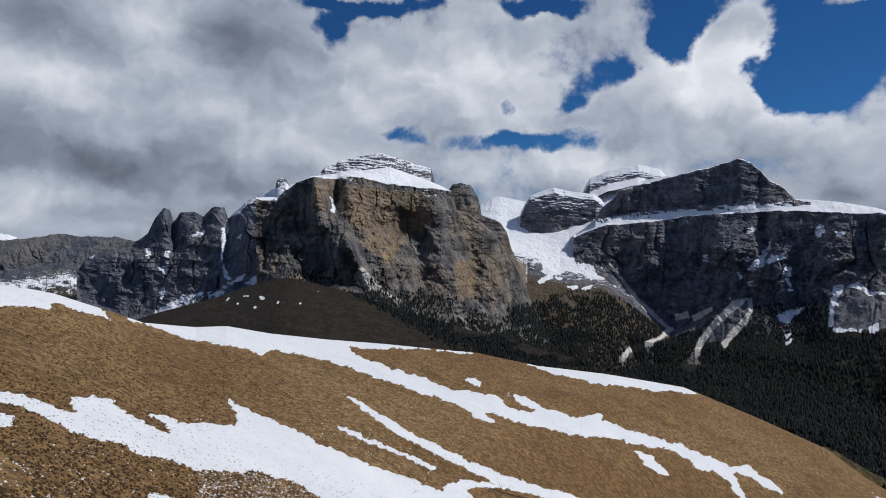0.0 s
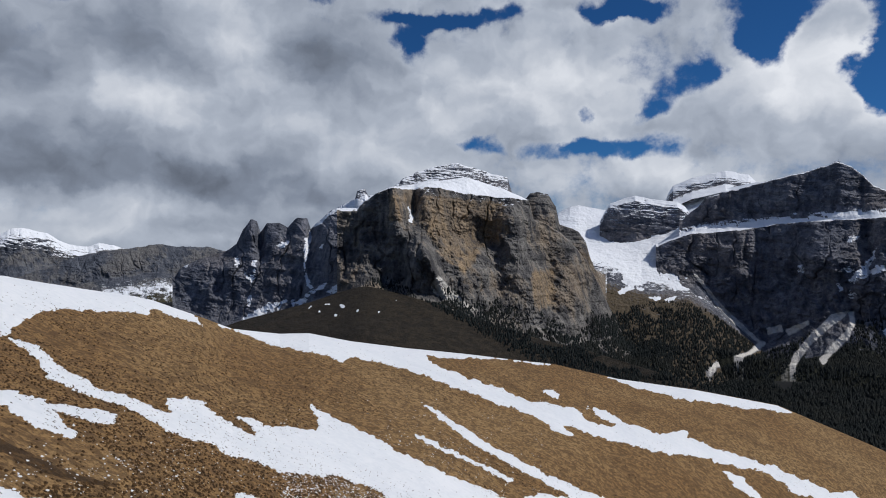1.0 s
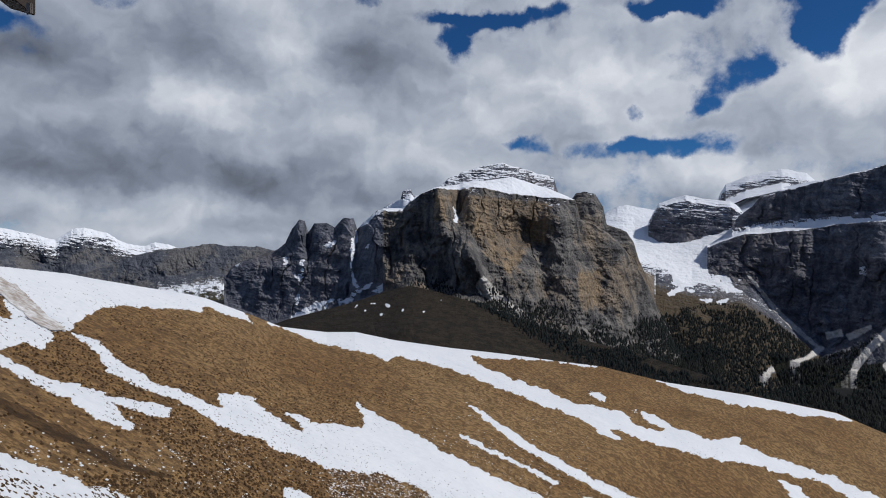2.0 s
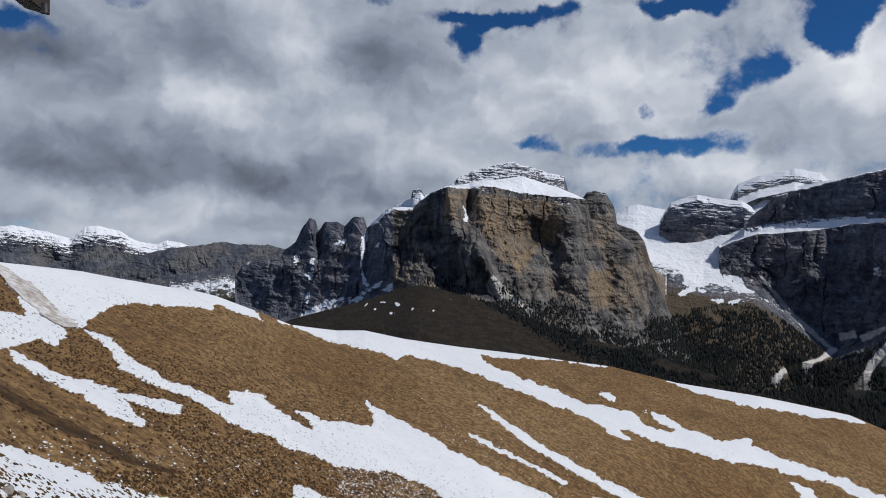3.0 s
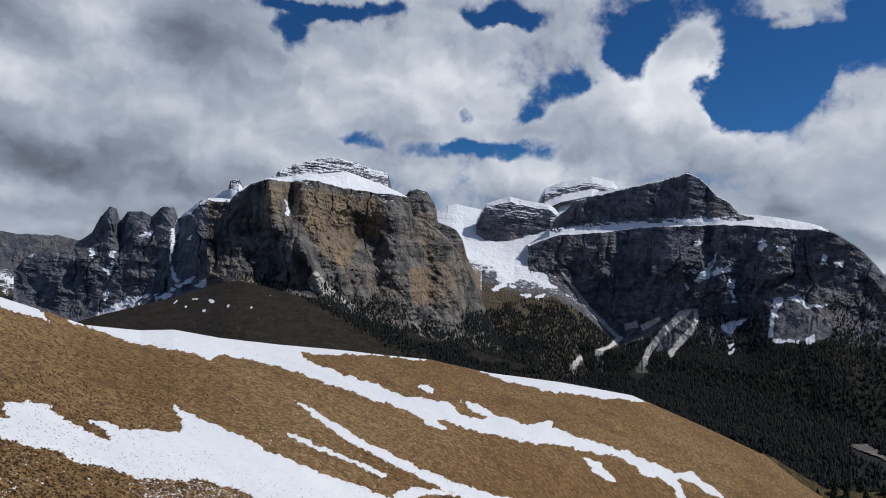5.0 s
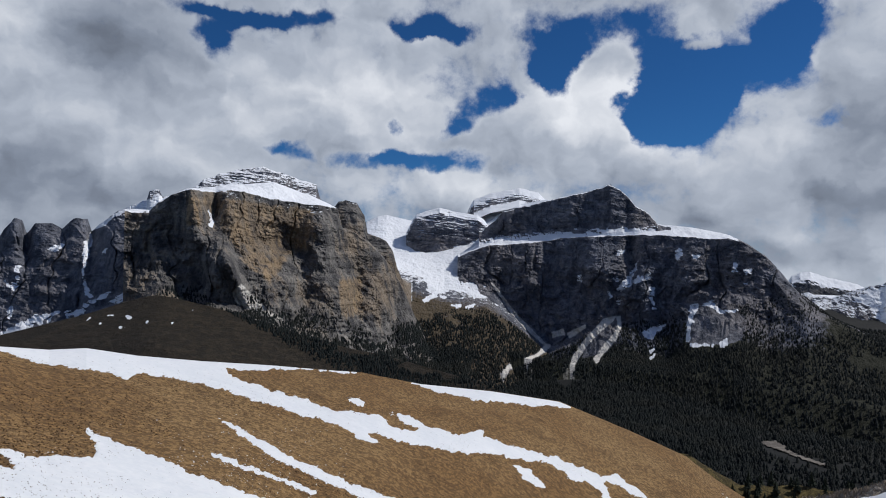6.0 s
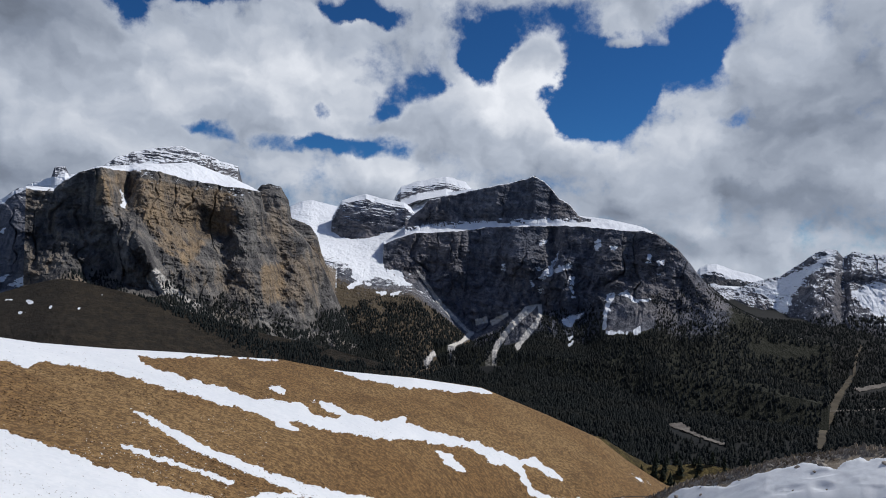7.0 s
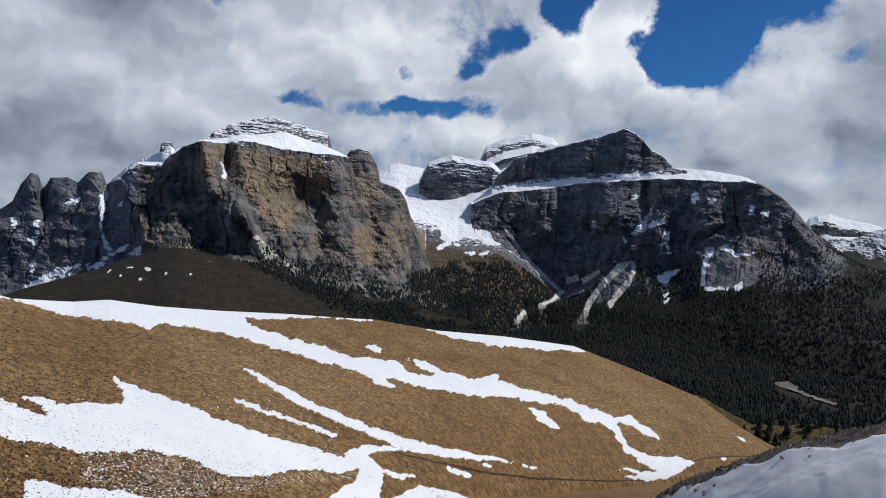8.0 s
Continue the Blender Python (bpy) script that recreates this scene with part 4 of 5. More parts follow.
# ---- the near hillside ----
RIDGE = [(-63.1, 80, 0.9), (-55.5, 90, -0.1), (-49.2, 100, -1.6), (-47.8, 108, -2.5), (-45.6, 118, -3.4), (-41.8, 132, -5.1), (-37.6, 145, -8),
    (-33.1, 156, -11.1), (-31.7, 160, -12.5), (-27.9, 165, -17.5), (-25.5, 175, -21.8), (-21.5, 190, -25.7), (-19, 196, -26.6), (-15.4, 203, -30.4),
    (-10.2, 215, -35), (-5.2, 226, -38.8), (-0.7, 236, -42.6), (3.1, 245, -45.6), (8.5, 255, -52.2), (14.8, 272, -58.1), (21, 300, -67.7),
    (27.1, 312, -82.5), (31.6, 322, -94.7), (34, 330, -106.8), (36.9, 338, -118.5), (40.9, 345, -129.5), (50.5, 350, -142.8)]
FOOT = [(-63.2, 25, -5.3), (-55.6, 28, -8.7), (-49.3, 32, -13), (-37.6, 42, -19.8), (-23.5, 55, -28.8), (-8.2, 75, -40.3), (1.5, 95, -52.5),
    (12.6, 140, -68.6), (20.4, 180, -84.1), (25.4, 210, -93.6), (30.1, 232, -99.1), (34.6, 260, -106.4), (42.7, 300, -125.3), (49.7, 310, -140.9)]


def hill_point(b, v):
    """A place on the hillside: bearing, and 0 at its foot to 1 on its crest."""
    rd, rz = line(RIDGE, b)
    fd, fz = line(FOOT, b)
    e0, e1 = fz / fd, rz / rd
    slope = e0 + (e1 - e0) * v
    d = fd * (rd / fd) ** (0.25 * v + 0.75 * v ** 1.6)
    return d, d * slope


def hill_relief(x, y):
    return 0.25 * fractal(x / 30, y / 30, 2.2, 3) + 0.12 * fractal(x / 2.6, y / 2.6, 4.4, 3)


def hill_xyz(b, v, lift=0.0):
    d, z = hill_point(b, v)
    p = world_xyz(b, d, z)
    fade = np.clip((1 - v) * 8, 0.15, 1)
    p[..., 2] += hill_relief(p[..., 0], p[..., 1]) * fade * np.clip(d / 120, 0.2, 1) + lift
    return p


def build_hill():
    bs = np.arange(-62, 60.01, 0.15)
    vs = np.linspace(0, 1, 300)
    b, v = np.meshgrid(bs, vs)
    face = hill_xyz(b, v)
    rd, rz = line(RIDGE, bs)
    fd, fz = line(FOOT, bs)
    behind = [world_xyz(bs, rd + a, rz - c) for a, c in ((12, 2.5), (40, 14), (140, 75), (420, 330))]
    front = [world_xyz(bs, fd * q, -1.7 + (fz + 1.7) * q) for q in (0.0, 0.3, 0.6, 0.85)]
    rows = np.concatenate([np.array(front), face, np.array(behind)])
    ob = new("ground_hillside", sheet("ground_hillside", rows.reshape(-1, 3), len(bs), len(rows), [GRASS], smooth=True))
    tagged(ob, "grassy alpine hillside bleached brown after winter", "hillside", kind="structure")


build_hill()


# ---- snow lying on the hillside ----
def snow_on_hill(*outlines, rag=0.36, step=0.035, thick=0.12):
    pts = np.concatenate([np.array(q) for q in outlines])
    bs = np.arange(pts[:, 0].min() - 0.3, pts[:, 0].max() + 0.3, step)
    hs = np.arange(pts[:, 1].min() - 0.3, pts[:, 1].max() + 0.3, step * 0.7)
    b, h = np.meshgrid(bs, hs)
    rd, rz = line(RIDGE, b)
    fd, fz = line(FOOT, b)
    v = (np.tan(np.radians(h)) - fz / fd) / (rz / rd - fz / fd)
    jb = 0.15 * fractal(b * 1.3, h * 2.6, 7.7, 6, 0.78)
    jh = 0.12 * fractal(b * 1.3, h * 2.6, 17.7, 6, 0.78)
    whole = spread(np.any([inside(q, b + jb, h + jh) for q in outlines], 0), 4)
    # frayed margins: turf showing through and crumbs beside them, drawn out down the slope
    m = (whole + rag * np.clip(fractal(b * 4.5 + h * 2.0, h * 12.0, 27.7, 5, 0.85), -1.3, 1.3) > 0.5) & (whole > 0.02) & (v <= 1.0) & (v > 0.0)
    soft = spread(m, 3)
    p = hill_xyz(b, np.clip(v, 0, 1), 0.0)
    p[..., 2] += np.clip(soft * 1.7 - 0.72, -0.08, 1) * thick
    cell = spread(m, 1)[:-1, :-1] > 0.3
    ob = new("snow_patch", sheet("snow_patch", p.reshape(-1, 3), len(bs), len(hs), [SNOW_MAT], keep=cell, smooth=True))
    return tagged(ob, "old white snow patch lying on the brown hillside", "snow", "snow patches on the hillside")


snow_on_hill([(-47.93, -0.11), (-43.01, -0.11), (-32.05, -3.05), (-28.69, -5.33), (-27.96, -6.74), (-29.66, -6.15), (-31.1, -5.33), (-31.91, -5.16), (-31.95,
    -5.6), (-34.37, -5.38), (-36.64, -5.02), (-38.4, -4.82), (-40.12, -5.27), (-41.38, -5.95), (-41.71, -6.62), (-42.81, -6.69), (-43.62, -6.19), (-44.6,
    -5.47), (-45.46, -5.34), (-45.76, -4.31), (-46.6, -2.96), (-47.27, -1.85)])
snow_on_hill([(-55.32, -4.23), (-52.49, -3.99), (-50.48, -4.01), (-48.37, -4.66), (-45.84, -5.32), (-44.6, -5.47), (-42.81, -6.69), (-42.69, -7.46), (-43.34,
    -7.42), (-43.42, -7.86), (-44.6, -7.24), (-46.15, -7.66), (-47.82, -7.95), (-48.91, -7.14), (-49.79, -6.86), (-52.5, -6.43), (-55.32, -6.38)])
snow_on_hill([(-52.5, -6.63), (-50.48, -6.88), (-49.79, -7.69), (-48.73, -9.05), (-49.09, -9.3), (-50.14, -8.49), (-52.5, -8.24)])
snow_on_hill([(-41.8, -6.51), (-40.91, -6.94), (-39.46, -7.72), (-38.36, -9.13), (-37.21, -9.91), (-35.64, -11.1), (-33.19, -12.13), (-31.5, -13.22), (-30.19,
    -13.68), (-30.71, -13.08), (-30.82, -12.25), (-29.28, -12.76), (-29.36, -12.3), (-27.94, -13.12), (-27.04, -13.9), (-25.2, -15.23), (-24.33, -15.79),
    (-24.33, -15.16), (-24.48, -15.06), (-25.18, -14.4), (-24.33, -14.61), (-24.33, -17.94), (-26.18, -17.33), (-27.09, -16.41), (-28.45, -16.04),
    (-30.23, -15.38), (-31.1, -14.61), (-32.8, -13.52), (-34.45, -12.43), (-36.06, -11.8), (-37.63, -10.95), (-39.13, -9.91), (-39.66, -8.56), (-40.56,
    -7.61), (-41.63, -6.87)],
    [(-24.63, -15.6), (-23.79, -16.14), (-23.3, -15.86), (-24.48, -15.06), (-24.63, -14.92), (-24.63, -14.54), (-23.76, -14.75), (-22.33, -15.48),
    (-20.38, -15.76), (-18.15, -16.1), (-18.28, -15.04), (-19.11, -13.85), (-17.38, -14.86), (-14.87, -16.18), (-12.83, -16.97), (-11.31, -18.2), (-10.27,
    -18.39), (-7.93, -19.45), (-5.51, -20.45), (-2.53, -21.47), (0.01, -22.33), (1.55, -23), (-0.52, -23.66), (-2.56, -23.06), (-4.57, -22.9), (-5.82,
    -23.05), (-8.26, -23.1), (-10.4, -22.84), (-12.23, -21.59), (-14.46, -20.67), (-16.2, -20.06), (-19.46, -19.62), (-22.4, -19.01), (-23.83, -18.11),
    (-24.63, -17.84)])
snow_on_hill([(-0.19, -22.31), (0.28, -21.79), (1.58, -21.3), (4.7, -21.6), (9.96, -22.18), (12.6, -22.29), (12.6, -22.56), (8.91, -22.41), (4.7, -21.88), (3.13,
    -21.92), (2.09, -22.11), (2.6, -22.59), (3.64, -23.32), (3.36, -24.67), (3.07, -27.3), (-0.58, -27.09), (-1.58, -25.28), (1.02, -24.11), (1.45,
    -23.23)])
snow_on_hill([(4.14, -25.81), (6.79, -24.77), (9.96, -25.32), (13.14, -26.08), (13.15, -27.82), (4.12, -27.77)])
snow_on_hill([(-25.19, -20.43), (-24.28, -20.75), (-22.42, -21.52), (-19.25, -22.4), (-15.46, -23.92), (-15.95, -25.15), (-25.5, -23.08), (-25.22, -21.13)])
snow_on_hill([(-28.46, -5.3), (-26.87, -5.62), (-23.12, -6.27), (-20.22, -6.88), (-16.24, -7.02), (-7.04, -8.23), (3.11, -10.04), (3.36, -10.43), (2.36, -10.65),
    (0.1, -10.39), (-2.95, -10.26), (-5.52, -10.11), (-7.58, -10.09), (-8.61, -9.97), (-7.85, -10.74), (-5.02, -11.75), (-1.96, -12.63), (1.08, -13.9),
    (3.08, -14.08), (4.81, -14.26), (6.03, -15.38), (6.91, -15.54), (6.91, -14.93), (6.76, -14.88), (6.43, -14.09), (6.91, -14.19), (6.91, -16.59), (6.51,
    -16.53), (5.05, -15.9), (3.57, -15.64), (4.55, -16.4), (4.79, -16.71), (3.06, -16.22), (1.07, -14.96), (-0.45, -14.42), (-2.48, -13.96), (-4.53,
    -13.09), (-7.09, -12.24), (-9.15, -11.47), (-12.22, -10.65), (-15.27, -9.81), (-16.04, -10.38), (-17.29, -9.74), (-19.77, -9.13), (-22.2, -8.67),
    (-24.57, -7.52), (-26.89, -6.68)],
    [(6.61, -15.49), (7.96, -15.74), (8.44, -15.39), (6.76, -14.88), (6.61, -14.52), (6.61, -14.13), (7.73, -14.36), (9.39, -15.28), (11.02, -15.53),
    (11.71, -15.8), (14.42, -15.39), (14.14, -15.85), (16.73, -16.56), (20.31, -17.22), (22.82, -18.01), (24.8, -18.56), (26.01, -18.23), (27.7, -19.22),
    (28.9, -19.9), (27.71, -19.76), (25.29, -18.89), (24.91, -19.02), (25.41, -19.99), (25.92, -20.76), (27.75, -21.37), (30.09, -21.18), (31.56, -21.21),
    (29.67, -22.64), (28.74, -23.1), (24.9, -23.46), (26.84, -22.98), (24.88, -22.66), (28.49, -22.52), (26.81, -21.79), (25.59, -21.24), (24.58, -19.74),
    (23.33, -18.91), (22.34, -19.13), (21.33, -18.35), (20.31, -17.84), (17.25, -17.7), (15.19, -17.34), (12.58, -17.44), (9.97, -17.03), (10.32, -16.95),
    (7.95, -16.76), (6.61, -16.55)])
snow_on_hill([(5.09, -9.9), (7.99, -10.05), (14.88, -11.12), (22.7, -12.01), (23.54, -12.94), (21.93, -13.25), (20.75, -13.17), (19.74, -13.05), (18.51, -13.31),
    (16.61, -13.04), (14.87, -12.86), (13.54, -12.96), (11.73, -12.57), (9.87, -12.21), (7.98, -11.64), (6.06, -10.94)])
snow_on_hill([(-9.21, -13.82), (-7.57, -14.57), (-5.41, -15.92), (-3.45, -17.19), (-0.45, -18.61), (2.63, -19.94), (5.76, -20.92), (8.91, -21.67), (12.6, -22.29),
    (15.22, -22.63), (15.74, -22.84), (12.6, -22.75), (8.91, -22.41), (4.7, -21.6), (1.59, -20.18), (-1.47, -18.98), (-4.45, -17.41), (-5.91, -16.36),
    (-7.82, -14.98)])
snow_on_hill([(-10.22, -16.41), (-7.87, -17.33), (-4.48, -18.73), (-0.47, -20.31), (-0.88, -20.52), (-4.49, -19.1), (-7.88, -17.7)])
snow_on_hill([(1.84, -12.52), (2.34, -12.7), (3.34, -13.16), (3.63, -13.58), (2.84, -13.46), (2.09, -13.05)])
snow_on_hill([(5.8, -13.83), (6.23, -14.01), (6.18, -14.34), (5.84, -14.17)])
snow_on_hill([(17.05, -18.19), (18.29, -18.47), (19.58, -19.49), (19.89, -19.9), (18.81, -19.77), (17.78, -19.16)])
snow_on_hill([(34.27, -18.68), (36.22, -19.39), (34.94, -19.2)])
snow_on_hill([(-3.28, -21.05), (-1.52, -21.73), (-2.53, -21.66)])
snow_on_hill([(9.33, -23.24), (12.08, -23.9), (11.65, -24.18), (9.96, -23.83)])
snow_on_hill([(12.76, -22.93), (13.71, -23.18), (13.44, -23.51)])
snow_on_hill([(16.16, -22.82), (18.19, -23.13), (17.31, -23.27)])
snow_on_hill([(33.33, -20.74), (34.03, -20.63), (33.95, -20.9), (33.43, -20.98)])
snow_on_hill([(2.59, -23.19), (6.79, -24.09), (6.52, -24.31), (4.16, -24.07)])
snow_on_hill([(-46.71, -7.61), (-46.15, -7.92), (-44.99, -8.88), (-43.02, -10.15), (-40.96, -10.78), (-38.84, -11.86), (-36.64, -12.5), (-34.28, -13.33), (-34.56,
    -14.04), (-35.74, -13.85), (-37.08, -13.28), (-38.84, -12.54), (-37.96, -13.61), (-36.99, -14.59), (-37.53, -14.81), (-39.27, -13.97), (-40.96,
    -12.69), (-41.59, -11.83), (-43.02, -11.25), (-44.99, -9.88), (-46.15, -8.91)])
snow_on_hill([(-49.44, -12.99), (-48.37, -13.72), (-46.9, -14.59), (-45, -15.78), (-43.02, -16.9), (-40.54, -18.3), (-37.52, -19.67), (-35.29, -20.46), (-32.98,
    -21.78), (-40.96, -20.72), (-43.02, -19.58), (-46.9, -18.38), (-48.01, -17.31), (-48.37, -16.06), (-48.91, -14.77)], rag=0.5)


# ---- near snowbank with a stony rim ----
BANK = [(25, 44, -22.2), (27.4, 43, -20.2), (30.2, 42, -18.1), (32.8, 41, -16.5), (35.8, 40, -14.9), (38.7, 39, -13.4), (41.4, 38, -12.2), (44.9, 37, -10.8),
    (51, 36, -9), (54.1, 35, -8.4), (58.4, 33, -7.6), (66.4, 30, -6.9)]
STONE = plain_material("weathered stone", (0.16, 0.14, 0.12), (0.34, 0.32, 0.29), 3.0, 0.6, 0.05)
GRAVEL = plain_material("gravel and dead grass", (0.10, 0.075, 0.05), (0.30, 0.26, 0.21), 2.4, 0.8, 0.12)


def bank_xyz(b, v, lift=0.0):
    """The bank: 0 behind, 1 at its crest, 2 at its near foot."""
    d, z = line(BANK, b)
    away, fall = np.interp(v, [0, 0.8, 1, 1.3, 2], [14, 1.6, 0, -3.5, -22]), np.interp(v, [0, 0.8, 1, 1.3, 2], [-14, -0.7, 0, -0.9, -9])
    p = world_xyz(b, d + away, z + fall)
    p[..., 2] += 0.10 * fractal(p[..., 0] / 3.0, p[..., 1] / 3.0, 3.3, 5, 0.55) + lift
    return p


def build_bank():
    bs = np.arange(21, 62, 0.12)
    vs = np.concatenate([np.linspace(0, 0.8, 20), np.linspace(0.81, 1.3, 60), np.linspace(1.32, 2, 60)])
    b, v = np.meshgrid(bs, vs)
    ob = new("ground_bank", sheet("ground_bank", bank_xyz(b, v).reshape(-1, 3), len(bs), len(vs), [GRAVEL], smooth=True))
    tagged(ob, "stony bank of gravel and dead grass", "bank", kind="structure")
    edge = 1.05 + 0.04 * fractal(b / 1.6, 0.5, 9.1, 5, 0.7) + 0.05 * np.clip((b - 36) / 14, -0.3, 1)
    bare = fractal(b * 0.35, v * 30.0, 4.2, 5, 0.7) + 0.35 * (b > 46) > 1.15
    m = (v > edge) & ~bare
    p = bank_xyz(b, v, 0.0)
    p[..., 2] += np.clip(spread(m, 2) * 1.6 - 0.6, -0.05, 1) * 0.14
    ob = new("snow_bank", sheet("snow_bank", p.reshape(-1, 3), len(bs), len(vs), [SNOW_MAT], keep=spread(m, 1)[:-1, :-1] > 0.05, smooth=True))
    tagged(ob, "trampled white snow on the stony bank", "snow")


build_bank()


def stone_mesh(seed):
    bm = bmesh.new()
    bmesh.ops.create_icosphere(bm, subdivisions=2, radius=0.5)
    for v in bm.verts:
        n = noise.noise(v.co * 2.3 + Vector((seed, 0, 0))) * 0.35 + noise.noise(v.co * 5 + Vector((0, seed, 0))) * 0.12
        v.co *= 1 + n
        v.co.z *= 0.7
    me = bpy.data.meshes.new("stone")
    bm.to_mesh(me)
    bm.free()
    me.materials.append(STONE)
    return me


STONES = [stone_mesh(3.7 * i) for i in range(5)]


def put_stone(place, size, label="rough grey stone bedded in the turf", group="stones on the bank"):
    ob = new("stone", STONES[random.randrange(5)])
    ob.location, ob.rotation_euler = place, (random.uniform(-0.4, 0.4), random.uniform(-0.4, 0.4), random.uniform(0, 6.3))
    ob.scale = [size * random.uniform(0.7, 1.3) for _ in range(3)]
    return tagged(ob, label, "stone", group)


for _ in range(150):
    b, v = random.uniform(22, 60), random.uniform(0.9, 1.16)
    x, y, z = bank_xyz(np.array([b]), np.array([v]))[0]
    put_stone((x, y, z + 0.02), random.choice((0.12, 0.18, 0.25, 0.4)))
x, y, z = bank_xyz(np.array([26.6]), np.array([1.04]))[0]
put_stone((x, y, z + 0.2), 1.0, "large pale boulder at the edge of the snow bank")


# ---- grit and dead grass along the bank's rim ----
def build_grit(name, label, mat, count, low, high, seed, tall):
    r = np.random.RandomState(seed)
    b, v = r.uniform(23, 60, count), r.normal(0.985, 0.035, count)
    p = bank_xyz(b, np.clip(v, 0.8, 1.3))
    shape = np.array([(1, 0, -0.3), (0.3, 0.9, -0.3), (-0.8, 0.5, -0.3), (-0.7, -0.6, -0.3), (0.4, -0.9, -0.3), (0.3, 0.2, tall), (-0.2, -0.1, tall * 0.8)])
    tri = np.array([(0, 1, 5), (1, 2, 6), (1, 6, 5), (2, 3, 6), (3, 4, 6), (4, 5, 6), (4, 0, 5)])
    k, turn = (low * (high / low) ** (r.rand(count) ** 2))[:, None], r.uniform(0, 6.28, count)
    c, s_ = np.cos(turn)[:, None], np.sin(turn)[:, None]
    out = np.stack([(shape[:, 0] * c - shape[:, 1] * s_) * k + p[:, 0:1], (shape[:, 0] * s_ + shape[:, 1] * c) * k + p[:, 1:2], shape[:, 2] * k * r.uniform(0.6, 1.4, (count, 1)) + p[:, 2:3]], -1)
    faces = (tri[None] + (np.arange(count) * 7)[:, None, None]).reshape(-1, 3)
    me = bpy.data.meshes.new(name)
    me.from_pydata(out.reshape(-1, 3).tolist(), [], faces.tolist())
    me.materials.append(mat)
    tagged(new(name, me), label, name, kind="stuff")


build_grit("gravel", "loose grey gravel along the rim of the bank", STONE, 9000, 0.04, 0.22, 31, 0.5)
build_grit("dead_grass", "tufts of dead brown grass along the rim of the bank", GRAVEL, 3500, 0.05, 0.16, 37, 1.6)


# ---- conifers ----
NEEDLES = plain_material("spruce needles", (0.008, 0.014, 0.010), (0.028, 0.036, 0.022), 1.2, 0.5, 0.2)
BARK = plain_material("spruce bark", (0.05, 0.035, 0.025), (0.10, 0.075, 0.055), 6.0)


def cone_tree(tiers, sides, wobble, rng):
    """Points and triangles of a conifer's crown, one metre high: drooping tiers with ragged rims."""
    verts, faces = [], []
    for k in range(tiers):
        z0, z1 = 0.10 + 0.80 * k / tiers, 0.10 + 0.80 * (k + 1.9) / tiers
        r = 0.24 * (1 - k / tiers) ** 0.85 + 0.02
        c = len(verts)
        verts.append((0, 0, min(z1, 1.0)))
        turn = rng.uniform(0, 6.3)
        for i in range(sides):
            a = turn + 6.2832 * i / sides
            q = r * (1 + rng.uniform(-wobble, wobble)) * (0.72 if i % 2 else 1.1)
            verts.append((q * math.cos(a), q * math.sin(a), z0 + rng.uniform(-0.03, 0.03)))
        faces += [(c, c + 1 + i, c + 1 + (i + 1) % sides) for i in range(sides)]
    return np.array(verts), np.array(faces)


def tree_thing(rng):
    root = new("spruce", None)
    tagged(root, "dark green spruce on the slope above the valley", "tree", "spruces at the forest edge")
    v, f = cone_tree(9, 12, 0.3, rng)
    me = bpy.data.meshes.new("crown")
    me.from_pydata(v.tolist(), [], f.tolist())
    me.materials.append(NEEDLES)
    crown = new("crown", me)
    crown.parent = root
    bm = bmesh.new()
    bmesh.ops.create_cone(bm, cap_ends=True, segments=8, radius1=0.022, radius2=0.006, depth=0.9, matrix=Matrix.Translation((0, 0, 0.42)))
    me = bpy.data.meshes.new("trunk")
    bm.to_mesh(me)
    bm.free()
    me.materials.append(BARK)
    trunk = new("trunk", me)
    trunk.parent = root
    return root


# the slope that carries the forest edge, beyond the hillside
EDGE = [(26.7, 430, -123.9), (30, 430, -124.1), (31.8, 430, -122.9), (34, 430, -131.8), (35.7, 440, -141.1), (37.8, 450, -142.3), (39.8, 460, -141.2),
    (41.7, 460, -141.6), (44.9, 460, -138.2), (50.7, 460, -133.3)]
OLIVE = grass_material("olive turf", (0.075, 0.060, 0.022), (0.02, 0.016, 0.008), (0.115, 0.09, 0.034), 0.3)


def edge_xyz(b, v):
    d, z = line(EDGE, b)
    p = world_xyz(b, d + np.interp(v, [0, 1, 2], [120, 0, -90]), z + np.interp(v, [0, 1, 2], [-130, 0, -38]))
    p[..., 2] += 2.0 * fractal(p[..., 0] / 24, p[..., 1] / 24, 1.3, 5, 0.6) * np.clip(np.abs(v - 1) * 3, 0.3, 1)
    return p


def build_edge():
    bs, vs = np.arange(19, 62, 0.12), np.linspace(0, 2, 80)
    b, v = np.meshgrid(bs, vs)
    ob = new("ground_slope", sheet("ground_slope", edge_xyz(b, v).reshape(-1, 3), len(bs), len(vs), [OLIVE], smooth=True))
    tagged(ob, "olive turf slope at the forest edge", "hillside", kind="structure")


build_edge()
rng = random.Random(4)
KINDS = [tree_thing(rng) for _ in range(4)]
placed = 0
for _ in range(150):
    b = rng.uniform(27.5, 60)
    dense = b > 36
    v = rng.uniform(0.75, 1.25) if dense else rng.uniform(0.9, 1.75)
    if not dense and rng.random() < 0.35:
        continue
    x, y, z = edge_xyz(np.array([b]), np.array([v]))[0]
    h = rng.uniform(6, 11) if dense else rng.uniform(3.5, 8)
    m = Matrix.Translation((x, y, z - 0.3)) @ Matrix.Rotation(rng.uniform(0, 6.3), 4, "Z")
    placed += 1
    if placed <= 4:
        made = KINDS[placed - 1]
        made.matrix_basis = m
    else:
        made = copy_thing(KINDS[rng.randrange(4)], m)
    made.scale = (h * 1.05, h * 1.05, h)


